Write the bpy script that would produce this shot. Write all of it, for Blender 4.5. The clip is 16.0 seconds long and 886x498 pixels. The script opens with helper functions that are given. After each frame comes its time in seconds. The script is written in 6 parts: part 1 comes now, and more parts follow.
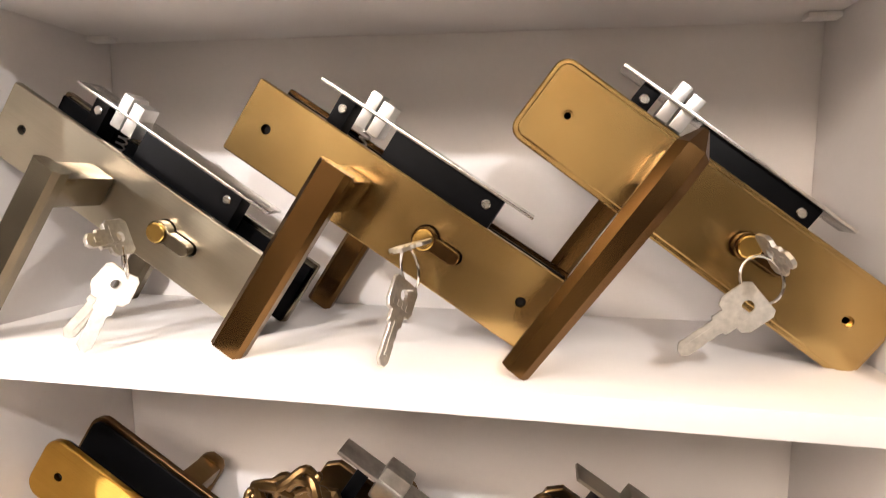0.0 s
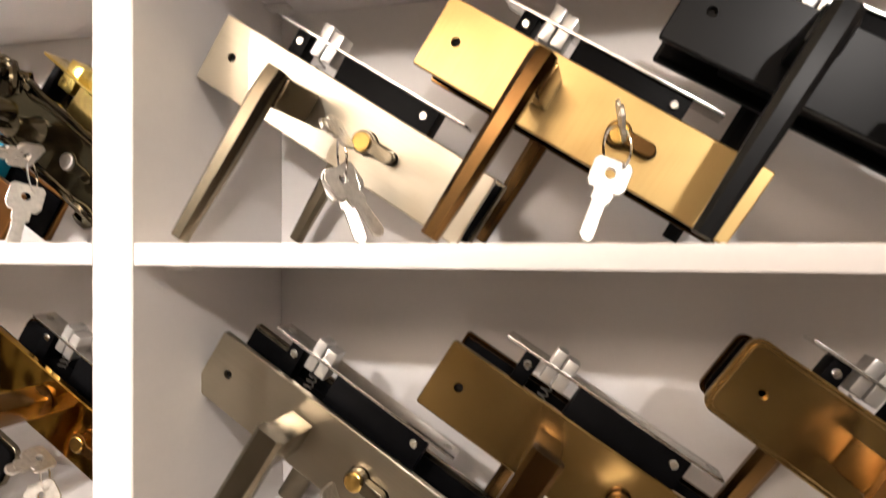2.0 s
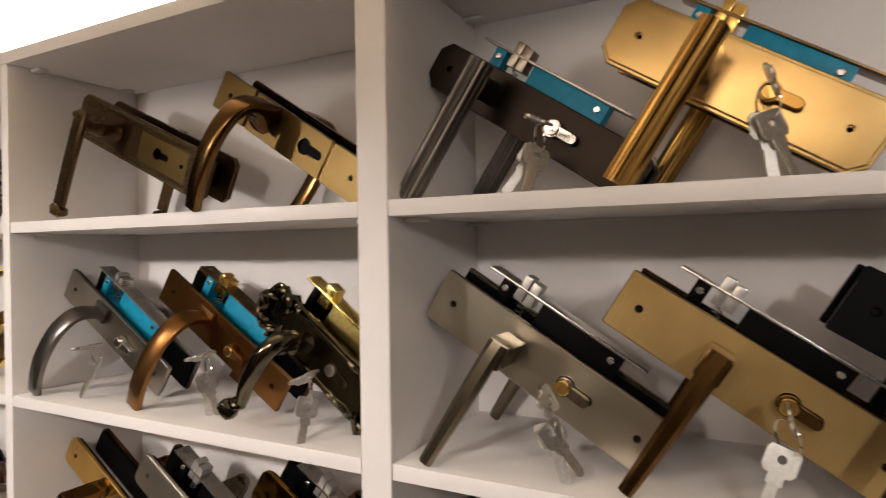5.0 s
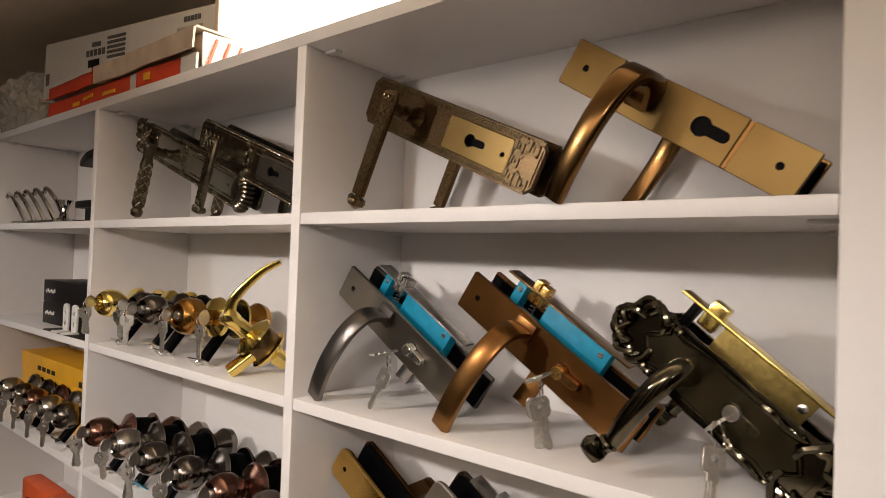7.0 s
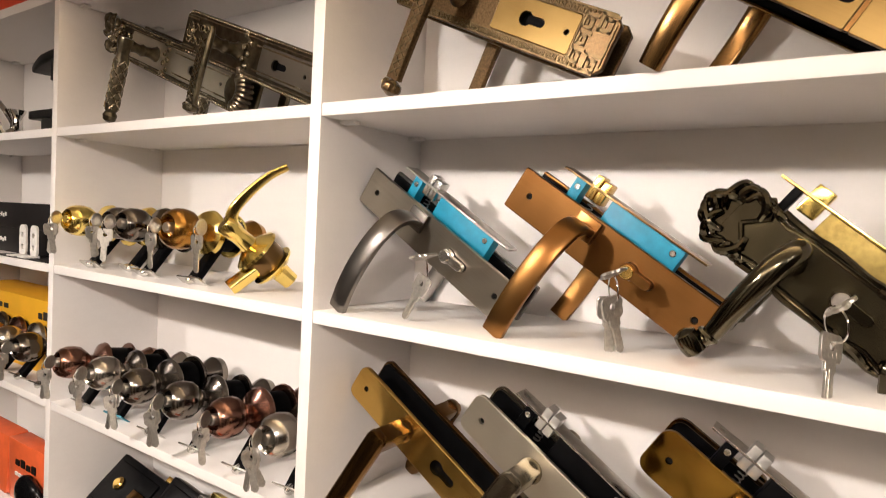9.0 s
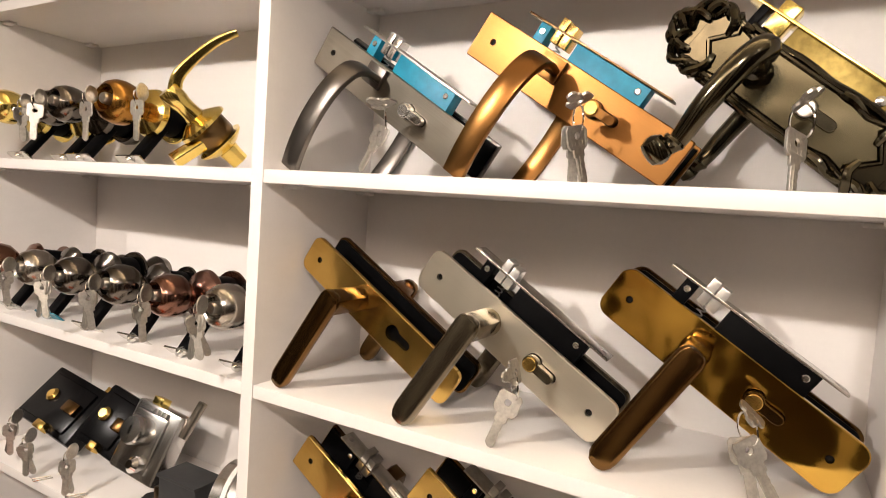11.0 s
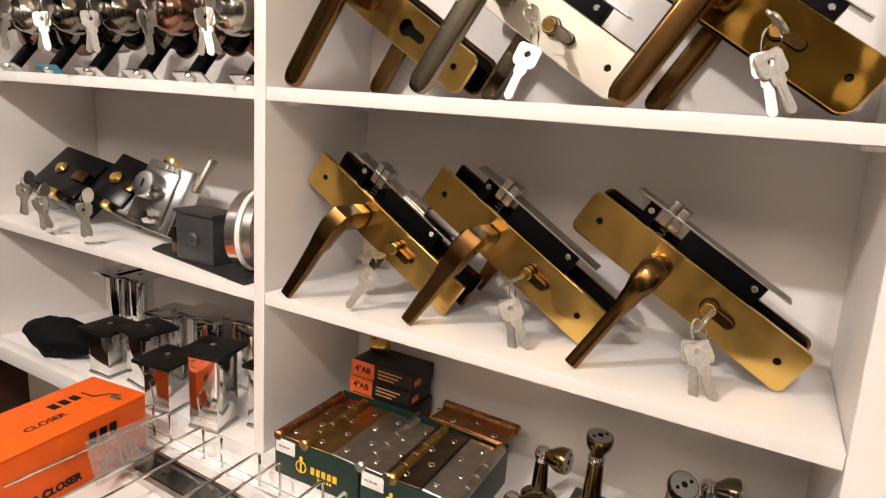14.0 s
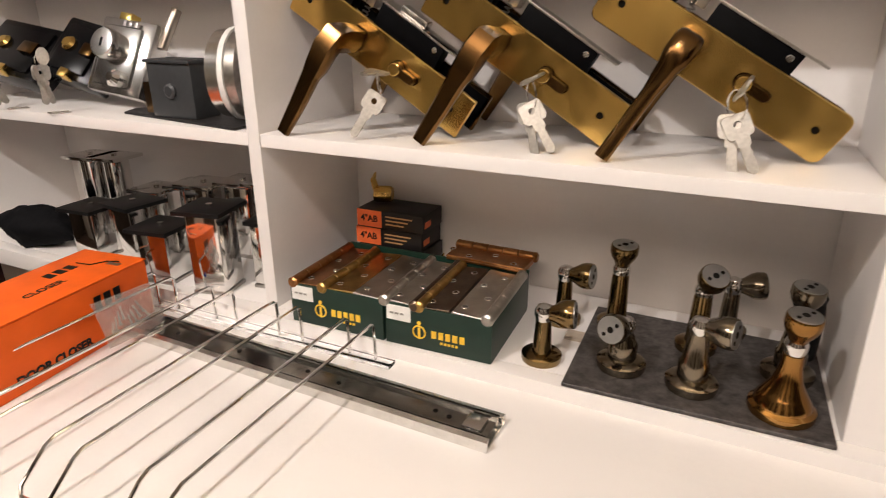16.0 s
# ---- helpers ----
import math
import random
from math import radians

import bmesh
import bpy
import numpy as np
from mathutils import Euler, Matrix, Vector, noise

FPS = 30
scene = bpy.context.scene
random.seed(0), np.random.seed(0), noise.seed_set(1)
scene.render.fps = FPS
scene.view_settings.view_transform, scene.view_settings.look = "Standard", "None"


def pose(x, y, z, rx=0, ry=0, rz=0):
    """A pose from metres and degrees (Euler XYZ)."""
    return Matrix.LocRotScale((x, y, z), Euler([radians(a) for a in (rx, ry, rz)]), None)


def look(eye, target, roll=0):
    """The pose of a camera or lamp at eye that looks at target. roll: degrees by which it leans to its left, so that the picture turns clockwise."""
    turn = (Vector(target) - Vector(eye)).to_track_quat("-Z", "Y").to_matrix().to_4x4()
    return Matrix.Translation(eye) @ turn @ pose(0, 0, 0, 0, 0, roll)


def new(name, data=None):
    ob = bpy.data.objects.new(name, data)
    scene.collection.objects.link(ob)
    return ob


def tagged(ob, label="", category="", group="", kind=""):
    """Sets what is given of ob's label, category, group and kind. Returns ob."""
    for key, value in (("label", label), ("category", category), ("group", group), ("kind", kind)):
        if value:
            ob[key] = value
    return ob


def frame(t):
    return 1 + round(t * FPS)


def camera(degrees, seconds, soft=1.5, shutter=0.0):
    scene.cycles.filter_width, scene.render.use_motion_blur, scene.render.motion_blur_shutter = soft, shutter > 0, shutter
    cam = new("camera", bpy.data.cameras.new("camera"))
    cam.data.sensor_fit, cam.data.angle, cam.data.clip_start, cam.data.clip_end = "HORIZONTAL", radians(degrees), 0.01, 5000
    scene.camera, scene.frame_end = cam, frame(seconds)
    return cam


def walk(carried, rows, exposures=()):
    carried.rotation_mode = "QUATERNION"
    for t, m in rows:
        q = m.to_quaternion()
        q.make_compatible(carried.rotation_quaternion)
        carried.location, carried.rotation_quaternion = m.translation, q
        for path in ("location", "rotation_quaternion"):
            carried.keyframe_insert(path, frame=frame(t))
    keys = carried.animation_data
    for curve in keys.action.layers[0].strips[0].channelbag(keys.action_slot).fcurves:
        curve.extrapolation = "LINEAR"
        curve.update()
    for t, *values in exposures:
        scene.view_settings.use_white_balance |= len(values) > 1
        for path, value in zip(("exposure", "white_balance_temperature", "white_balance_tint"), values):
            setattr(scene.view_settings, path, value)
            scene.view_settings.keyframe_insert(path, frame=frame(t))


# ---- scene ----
from mathutils import geometry

cam = camera(72.9, 16.0, soft=0.8, shutter=0.4)
PATH = [
    (0, (0.977, -0.29, 1.44), (0.633, 1.668, 1.22), 0.7),
    (0.5, (0.973, -0.291, 1.465), (0.634, 1.672, 1.285), 0.2),
    (1, (0.941, -0.301, 1.485), (0.541, 1.654, 1.342), 0.2),
    (1.5, (0.901, -0.314, 1.511), (0.428, 1.626, 1.407), 0.6),
    (2, (0.89, -0.325, 1.569), (0.385, 1.61, 1.561), 0.1),
    (2.5, (0.917, -0.343, 1.646), (0.305, 1.561, 1.663), -0.5),
    (3, (0.941, -0.375, 1.7), (0.286, 1.514, 1.723), -0.0),
    (5.5, (0.825, -0.444, 1.759), (-0.248, 1.244, 1.759), 0.5),
    (6, (0.745, -0.435, 1.756), (-0.485, 1.142, 1.803), 2.8),
    (6.5, (0.683, -0.447, 1.75), (-0.592, 1.093, 1.799), 2.5),
    (7, (0.609, -0.471, 1.748), (-0.642, 1.089, 1.788), 2.0),
    (7.5, (0.556, -0.476, 1.739), (-0.651, 1.119, 1.745), 2.6),
    (8, (0.523, -0.482, 1.724), (-0.658, 1.133, 1.721), 3.1),
    (8.5, (0.499, -0.48, 1.708), (-0.637, 1.166, 1.669), 2.8),
    (9, (0.489, -0.477, 1.677), (-0.619, 1.186, 1.589), 3.0),
    (11.5, (0.484, -0.453, 1.522), (-0.48, 1.293, 1.372), 4.0),
    (12, (0.491, -0.446, 1.5), (-0.499, 1.281, 1.311), 3.1),
    (12.5, (0.49, -0.45, 1.451), (-0.497, 1.27, 1.195), 3.4),
    (13, (0.494, -0.459, 1.4), (-0.514, 1.232, 1.048), 3.8),
    (13.5, (0.494, -0.472, 1.358), (-0.491, 1.216, 0.933), 3.8),
    (14, (0.495, -0.491, 1.324), (-0.427, 1.227, 0.879), 4.2),
    (14.5, (0.491, -0.496, 1.288), (-0.356, 1.243, 0.779), 3.5),
    (15, (0.499, -0.5, 1.257), (-0.295, 1.237, 0.663), 1.6),
    (15.5, (0.492, -0.503, 1.239), (-0.272, 1.216, 0.559), -0.3),
    (16, (0.454, -0.505, 1.223), (-0.331, 1.185, 0.499), -0.0),
]
EXPOSURES = [(t, stops, kelvin, 11) for t, stops, kelvin in (
    (0.0, 0.62, 5960), (0.5, 0.28, 6060), (1.0, 0.18, 6060), (2.0, 0.06, 6180), (2.6, 0.12, 6150), (3.2, -0.36, 6110), (5.4, -1.13, 6130), (8.2, -1.28, 6240),
    (8.7, -0.87, 6310), (9.2, -0.32, 6370), (11.5, -0.5, 6460), (12.5, -0.46, 6430), (13.2, -0.42, 6300), (14.5, -0.52, 6200), (16.0, -0.58, 6130))]
walk(cam, [(t, look(eye, target, roll)) for t, eye, target, roll in PATH], EXPOSURES)

# ---- world, lamps, exposure ----
world = bpy.data.worlds.new("world")
scene.world = world
world.use_nodes = True
world.node_tree.nodes["Background"].inputs[0].default_value = (1.0, 0.86, 0.72, 1)
world.node_tree.nodes["Background"].inputs[1].default_value = 0.05


def disk_lamp(name, place, target, size, power, colour, shape="DISK", size_y=0.1):
    data = bpy.data.lights.new(name, "AREA")
    data.shape, data.size, data.energy, data.color = shape, size, power, colour
    if shape == "RECTANGLE":
        data.size_y = size_y
    ob = new(name, data)
    ob.matrix_world = look(place, target)
    return ob


WARM = (1.0, 0.90, 0.80)


def beam_lamp(place, target, power, cone, blend=0.8):
    data = bpy.data.lights.new("beam_lamp", "SPOT")
    data.energy, data.color, data.spot_size, data.spot_blend, data.shadow_soft_size = power, WARM, radians(cone), blend, 0.020
    ob = new("beam_lamp", data)
    ob.matrix_world = look(place, target)
    return ob


for lx, power, aim, cone in ((-1.05, 33.0, (-1.00, 0.1, 1.02), 108), (-0.10, 52.0, (-0.05, 0.1, 1.02), 108), (0.62, 30.0, (0.22, 0.1, 1.05), 84), (1.35, 22.0, (1.16, 0.1, 1.66), 76)):
    beam_lamp((lx, -0.86, 1.99), aim, power, cone, 0.75)
disk_lamp("spot_lamp", (1.6, -0.85, 2.24), (1.15, 0.1, 1.8), 0.08, 1.2, WARM)
# Added warm fill with no known fixture; it lifts the shaded back walls.
disk_lamp("overhead_fill_lamp", (0.35, -1.45, 2.28), (0.4, -0.75, 0.9), 1.5, 40.0, (1.0, 0.775, 0.585), "RECTANGLE", 0.8)


# ---- materials ----
def material(name):
    mat = bpy.data.materials.new(name)
    mat.use_nodes = True
    nodes, links = mat.node_tree.nodes, mat.node_tree.links
    return mat, nodes, links, nodes["Principled BSDF"]


def ramp_between(nodes, links, fac, a, b, lo=0.3, hi=0.7):
    r = nodes.new("ShaderNodeValToRGB")
    r.color_ramp.elements[0].position, r.color_ramp.elements[1].position = lo, hi
    r.color_ramp.elements[0].color, r.color_ramp.elements[1].color = (*a, 1), (*b, 1)
    links.new(fac, r.inputs[0])
    return r.outputs[0]


def noise_at(nodes, links, vec, scale, detail=4.0):
    n = nodes.new("ShaderNodeTexNoise")
    n.inputs["Scale"].default_value, n.inputs["Detail"].default_value = scale, detail
    links.new(vec, n.inputs["Vector"])
    return n.outputs["Fac"]


def bump_from(nodes, links, bsdf, fac, strength, distance):
    b = nodes.new("ShaderNodeBump")
    b.inputs["Strength"].default_value, b.inputs["Distance"].default_value = strength, distance
    links.new(fac, b.inputs["Height"])
    links.new(b.outputs[0], bsdf.inputs["Normal"])


def brushed(name, light, dark, rough=0.3, tilt=32.5, brush=0.10, metal=1.0, cross=False, patina_gleam=0.5, shine=0.5, grain=0.085, wavy=0.0):
    """Brushed metal: fine streaks along the plate, broad cloudy patina that also colours in reflections, uneven gloss.
    """
    mat, nodes, links, bsdf = material(name)
    co = nodes.new("ShaderNodeTexCoord")
    turn, squash = nodes.new("ShaderNodeMapping"), nodes.new("ShaderNodeMapping")
    turn.inputs["Rotation"].default_value = (0, -radians(tilt), 0)
    squash.inputs["Scale"].default_value = (3600, 900, 7) if cross else (7, 900, 3600)
    links.new(co.outputs["Object"], turn.inputs[0])
    links.new(turn.outputs[0], squash.inputs[0])
    streak = noise_at(nodes, links, squash.outputs[0], 1.0, 3.0)
    cloud = noise_at(nodes, links, co.outputs["Object"], 8.5, 3.0)
    mix = nodes.new("ShaderNodeMath")
    mix.operation = "MULTIPLY_ADD"
    links.new(streak, mix.inputs[0])
    mix.inputs[1].default_value = 0.012 if tilt > 100 else grain
    scaled = nodes.new("ShaderNodeMath")
    scaled.operation = "MULTIPLY"
    scaled.inputs[1].default_value = patina_gleam
    links.new(cloud, scaled.inputs[0])
    links.new(scaled.outputs[0], mix.inputs[2])
    links.new(ramp_between(nodes, links, mix.outputs[0], dark, light, 0.195, 0.36), bsdf.inputs["Base Color"])
    bsdf.inputs["Metallic"].default_value = metal
    r = nodes.new("ShaderNodeMapRange")
    r.inputs["To Min"].default_value, r.inputs["To Max"].default_value = max(rough - brush * 0.45, 0.05), rough + brush * 0.45
    links.new(streak, r.inputs[0])
    links.new(r.outputs[0], bsdf.inputs["Roughness"])
    bump_from(nodes, links, bsdf, streak, 0.02, 0.0003)
    if wavy:
        wave = nodes.new("ShaderNodeBump")
        wave.inputs["Strength"].default_value, wave.inputs["Distance"].default_value = wavy, 0.004
        links.new(noise_at(nodes, links, co.outputs["Object"], 22.0, 1.0), wave.inputs["Height"])
        links.new(wave.outputs[0], bsdf.inputs["Normal"].links[0].from_node.inputs["Normal"])
    bsdf.inputs["Specular IOR Level"].default_value = shine
    if metal:
        along = nodes.new("ShaderNodeCombineXYZ")
        a = radians(tilt + (90 if cross else 0))
        along.inputs[0].default_value, along.inputs[2].default_value = math.cos(a), -math.sin(a)
        links.new(along.outputs[0], bsdf.inputs["Tangent"])
        bsdf.inputs["Anisotropic"].default_value = 0.4
    return mat


def plain(name, colour, rough=0.5, metal=0.0, vary=0.12, scale=60.0, bump=0.0, coat=0.0, shine=0.5):
    mat, nodes, links, bsdf = material(name)
    co = nodes.new("ShaderNodeTexCoord")
    fine = noise_at(nodes, links, co.outputs["Object"], scale, 5.0)
    dark = tuple(c * (1 - vary) for c in colour)
    light = tuple(min(c * (1 + vary), 1.0) for c in colour)
    links.new(ramp_between(nodes, links, fine, dark, light), bsdf.inputs["Base Color"])
    bsdf.inputs["Metallic"].default_value = metal
    broad = noise_at(nodes, links, co.outputs["Object"], scale / 8, 3.0)
    r = nodes.new("ShaderNodeMapRange")
    r.inputs["To Min"].default_value, r.inputs["To Max"].default_value = max(rough - 0.07, 0.02), min(rough + 0.07, 1)
    links.new(broad, r.inputs[0])
    links.new(r.outputs[0], bsdf.inputs["Roughness"])
    bsdf.inputs["Coat Weight"].default_value = coat
    bsdf.inputs["Specular IOR Level"].default_value = shine
    if bump:
        bump_from(nodes, links, bsdf, fine, bump, 0.001)
    return mat


def laminate(name, colour):
    """White melamine board: slight cloudiness, faint long streaks that colour in shadows and reflections, satin gloss.
    """
    mat, nodes, links, bsdf = material(name)
    co = nodes.new("ShaderNodeTexCoord")
    cloud = noise_at(nodes, links, co.outputs["Object"], 3.0, 6.0)
    grain = noise_at(nodes, links, co.outputs["Object"], 240.0, 3.0)
    mix = nodes.new("ShaderNodeMath")
    mix.operation = "MULTIPLY_ADD"
    mix.inputs[1].default_value = 0.3
    links.new(grain, mix.inputs[0])
    links.new(cloud, mix.inputs[2])
    long = nodes.new("ShaderNodeMapping")
    long.inputs["Scale"].default_value = (3.0, 22.0, 40.0)
    links.new(co.outputs["Object"], long.inputs[0])
    shade_streak = noise_at(nodes, links, long.outputs[0], 1.6, 5.0)
    both = nodes.new("ShaderNodeMath")
    both.operation = "MULTIPLY_ADD"
    both.inputs[1].default_value = 0.45
    links.new(shade_streak, both.inputs[0])
    links.new(mix.outputs[0], both.inputs[2])
    low = tuple(c * 0.95 for c in colour)
    links.new(ramp_between(nodes, links, both.outputs[0], low, colour, 0.62, 0.98), bsdf.inputs["Base Color"])
    bsdf.inputs["Roughness"].default_value = 0.42
    bump_from(nodes, links, bsdf, grain, 0.06, 0.0004)
    return mat


def glass(name, colour=(1, 1, 1), rough=0.02, ior=1.45):
    mat, nodes, links, bsdf = material(name)
    bsdf.inputs["Base Color"].default_value = (*colour, 1)
    bsdf.inputs["Transmission Weight"].default_value = 1.0
    bsdf.inputs["Roughness"].default_value, bsdf.inputs["IOR"].default_value = rough, ior
    return mat


def glowing(name, colour, strength):
    mat, nodes, links, bsdf = material(name)
    bsdf.inputs["Emission Color"].default_value = (*colour, 1)
    bsdf.inputs["Emission Strength"].default_value = strength
    return mat


WHITE = laminate("white_laminate", (0.80, 0.77, 0.75))
EDGE = plain("white_edge_band", (0.82, 0.81, 0.79), 0.4, vary=0.04, scale=90)
CLIP = plain("white_plastic", (0.75, 0.73, 0.70), 0.4)
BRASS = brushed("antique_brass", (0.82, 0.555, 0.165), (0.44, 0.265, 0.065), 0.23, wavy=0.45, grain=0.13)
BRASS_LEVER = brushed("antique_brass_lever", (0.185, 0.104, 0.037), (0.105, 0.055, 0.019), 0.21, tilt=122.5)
GOLD = brushed("satin_gold", (0.52, 0.36, 0.145), (0.26, 0.16, 0.05), 0.22, grain=0.14)
GOLD_CROSS = brushed("satin_gold_cross", (0.54, 0.385, 0.16), (0.30, 0.195, 0.07), 0.38, cross=True, grain=0.14)
POLISHED = brushed("polished_gold", (0.70, 0.44, 0.09), (0.30, 0.145, 0.025), 0.10, brush=0.05, wavy=0.8)
REED_GOLD = brushed("reeded_gold", (0.44, 0.27, 0.075), (0.26, 0.14, 0.035), 0.22, tilt=122.5)
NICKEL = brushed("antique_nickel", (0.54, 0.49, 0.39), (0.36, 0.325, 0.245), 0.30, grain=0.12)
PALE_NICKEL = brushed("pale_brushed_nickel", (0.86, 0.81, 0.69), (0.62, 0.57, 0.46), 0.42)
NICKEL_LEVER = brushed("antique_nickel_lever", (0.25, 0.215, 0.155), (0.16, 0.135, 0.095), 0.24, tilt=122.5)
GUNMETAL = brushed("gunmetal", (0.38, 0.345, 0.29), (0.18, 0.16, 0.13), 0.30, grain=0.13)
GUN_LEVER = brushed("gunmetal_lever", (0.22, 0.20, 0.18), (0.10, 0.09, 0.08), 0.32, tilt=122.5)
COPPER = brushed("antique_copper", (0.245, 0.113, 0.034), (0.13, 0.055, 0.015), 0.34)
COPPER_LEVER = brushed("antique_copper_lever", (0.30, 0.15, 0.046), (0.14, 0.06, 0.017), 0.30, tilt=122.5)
BRONZE = brushed("dark_bronze", (0.22, 0.14, 0.06), (0.08, 0.045, 0.02), 0.30)
BLACK_METAL = brushed("black_satin_metal", (0.0045, 0.005, 0.006), (0.0025, 0.003, 0.0035), 0.34, metal=0.0, shine=0.13)
CAST = plain("black_nickel_cast", (0.105, 0.092, 0.062), 0.15, 1.0, 0.35, 40, 0.08)
ANTIQUE = plain("antique_pewter", (0.125, 0.105, 0.07), 0.30, 1.0, 0.4, 90, 0.12)
RELIEF_BRASS = plain("antique_brass_relief", (0.115, 0.073, 0.036), 0.32, 1.0, 0.35, 420, 0.18)
RELIEF_EDGE = plain("rubbed_brass_edge", (0.125, 0.088, 0.044), 0.40, 1.0, 0.3, 200, 0.1)
GOLD_DEEP = brushed("deep_satin_gold", (0.19, 0.125, 0.045), (0.11, 0.068, 0.022), 0.36)
PEWTER_EDGE = plain("rubbed_pewter_edge", (0.37, 0.32, 0.23), 0.26, 1.0, 0.3, 200, 0.1)
DARK_GUN = brushed("dark_gunmetal", (0.030, 0.024, 0.020), (0.015, 0.012, 0.010), 0.36)
CHROME = plain("chrome", (0.75, 0.74, 0.72), 0.08, 1.0, 0.04, 30)
STEEL = plain("bright_steel", (0.66, 0.65, 0.62), 0.22, 1.0, 0.08, 160)
LATCH = plain("pale_zinc_latch", (0.56, 0.55, 0.53), 0.30, 0.75, 0.08, 120)
DULL_STEEL = plain("dull_steel", (0.42, 0.40, 0.37), 0.33, 1.0, 0.15, 160)
BODY_BLACK = plain("black_enamel", (0.0022, 0.0022, 0.0026), 0.44, 0.0, 0.3, 80, shine=0.05)
BODY_BLUE = plain("turquoise_enamel", (0.01, 0.25, 0.40), 0.42, 0.0, 0.15, 90, 0.05, shine=0.3)
BODY_GOLD = plain("lacquered_brass_case", (0.17, 0.125, 0.04), 0.42, 1.0, 0.25, 160, 0.06)
YELLOW_BRASS = plain("yellow_brass", (0.92, 0.72, 0.22), 0.17, 1.0, 0.08, 40)
KEY_STEEL = plain("key_nickel", (0.52, 0.495, 0.45), 0.40, 1.0, 0.14, 300, 0.15)
# Near-black for solid pieces that stand in for the shade inside holes.
HOLE_SHADE = plain("painted_hole_shade", (0.006, 0.005, 0.004), 0.6, shine=0.1)
GRAPHITE = plain("graphite_paint", (0.045, 0.047, 0.05), 0.45, 0.2, 0.1, 120)
BLACK_PLASTIC = plain("black_plastic", (0.006, 0.006, 0.006), 0.40, 0.0, 0.2, 60, shine=0.25)
RUBBER = plain("dark_rubber_mat", (0.022, 0.020, 0.020), 0.6, 0.0, 0.4, 200, 0.5, shine=0.25)
CEILING = plain("ceiling_paint", (0.74, 0.64, 0.52), 0.8, 0.0, 0.05, 8)
WALL = plain("wall_paint", (0.70, 0.66, 0.60), 0.8, 0.0, 0.05, 8)
# For the unseen walls: an assumed dark brown that keeps metal reflections dark.
DARK_WALL = plain("dark_brown_unseen_wall", (0.05, 0.035, 0.025), 0.5, 0.0, 0.25, 6)
FLOOR = plain("brown_floor_tile", (0.15, 0.10, 0.075), 0.4, 0.0, 0.3, 20)


# ---- mesh helpers ----
def part(name, bm, mat, parent=None, label="", angle=34.0, frame_of=None):
    """Links a bmesh as one mesh object, under a thing if one is given."""
    if frame_of is not None:
        bm.transform(frame_of)
    bmesh.ops.recalc_face_normals(bm, faces=bm.faces)
    me = bpy.data.meshes.new(name)
    bm.to_mesh(me)
    bm.free()
    me.materials.append(mat)
    me.polygons.foreach_set("use_smooth", [True] * len(me.polygons))
    me.set_sharp_from_angle(angle=radians(angle))
    ob = new(name, me)
    if parent is not None:
        ob.parent = parent
    if label:
        ob["label"] = label
    return ob


def thing(name, place, label, category, group="", kind="", turn=0.0):
    ob = new(name)
    ob.empty_display_size = 0.02
    ob.matrix_world = pose(*place, 0, 0, turn)
    return tagged(ob, label, category, group, kind)


def add_box(bm, x0, x1, y0, y1, z0, z1, bevel=0.0, m=None):
    vs = [bm.verts.new((x, y, z)) for x in (x0, x1) for y in (y0, y1) for z in (z0, z1)]
    fs = [bm.faces.new([vs[i] for i in q]) for q in ((0, 1, 3, 2), (4, 6, 7, 5), (0, 4, 5, 1), (2, 3, 7, 6), (0, 2, 6, 4), (1, 5, 7, 3))]
    if bevel:
        es = list({e for f in fs for e in f.edges})
        got = bmesh.ops.bevel(bm, geom=es, offset=bevel, segments=2, affect="EDGES", profile=0.6)
        vs = list({v for f in got["faces"] for v in f.verts} | {v for v in vs if v.is_valid})
    if m is not None:
        for v in vs:
            v.co = m @ v.co
    return bm


def box(x0, x1, y0, y1, z0, z1, bevel=0.0, m=None):
    return add_box(bmesh.new(), x0, x1, y0, y1, z0, z1, bevel, m)


def ring_of(centre, a, b, shape):
    return [centre + a * u + b * v for u, v in shape]


def circle(r, n=16, squash=1.0, start=0.0):
    return [(r * math.cos(start + 2 * math.pi * k / n), r * squash * math.sin(start + 2 * math.pi * k / n)) for k in range(n)]


def chamfered(w, h, c):
    """A rectangle section with cut corners."""
    w, h = w / 2, h / 2
    return [(w, -h + c), (w, h - c), (w - c, h), (-w + c, h), (-w, h - c), (-w, -h + c), (-w + c, -h), (w - c, -h)]


def rounded(w, h, r, n=4):
    pts = []
    for cx, cy, a in ((w / 2 - r, h / 2 - r, 0), (-w / 2 + r, h / 2 - r, 90), (-w / 2 + r, -h / 2 + r, 180), (w / 2 - r, -h / 2 + r, 270)):
        for k in range(n + 1):
            t = radians(a + 90 * k / n)
            pts.append((cx + r * math.cos(t), cy + r * math.sin(t)))
    return pts


def reeded(w, h, n=7, depth=0.0011):
    """A half-round section with fine grooves along its top."""
    pts = []
    for k in range(n * 3 + 1):
        t = math.pi * k / (n * 3)
        g = -depth if k % 3 == 1 else 0.0
        pts.append(((w / 2 + g) * math.cos(t), -h / 2 + (h + g) * math.sin(t)))
    return pts


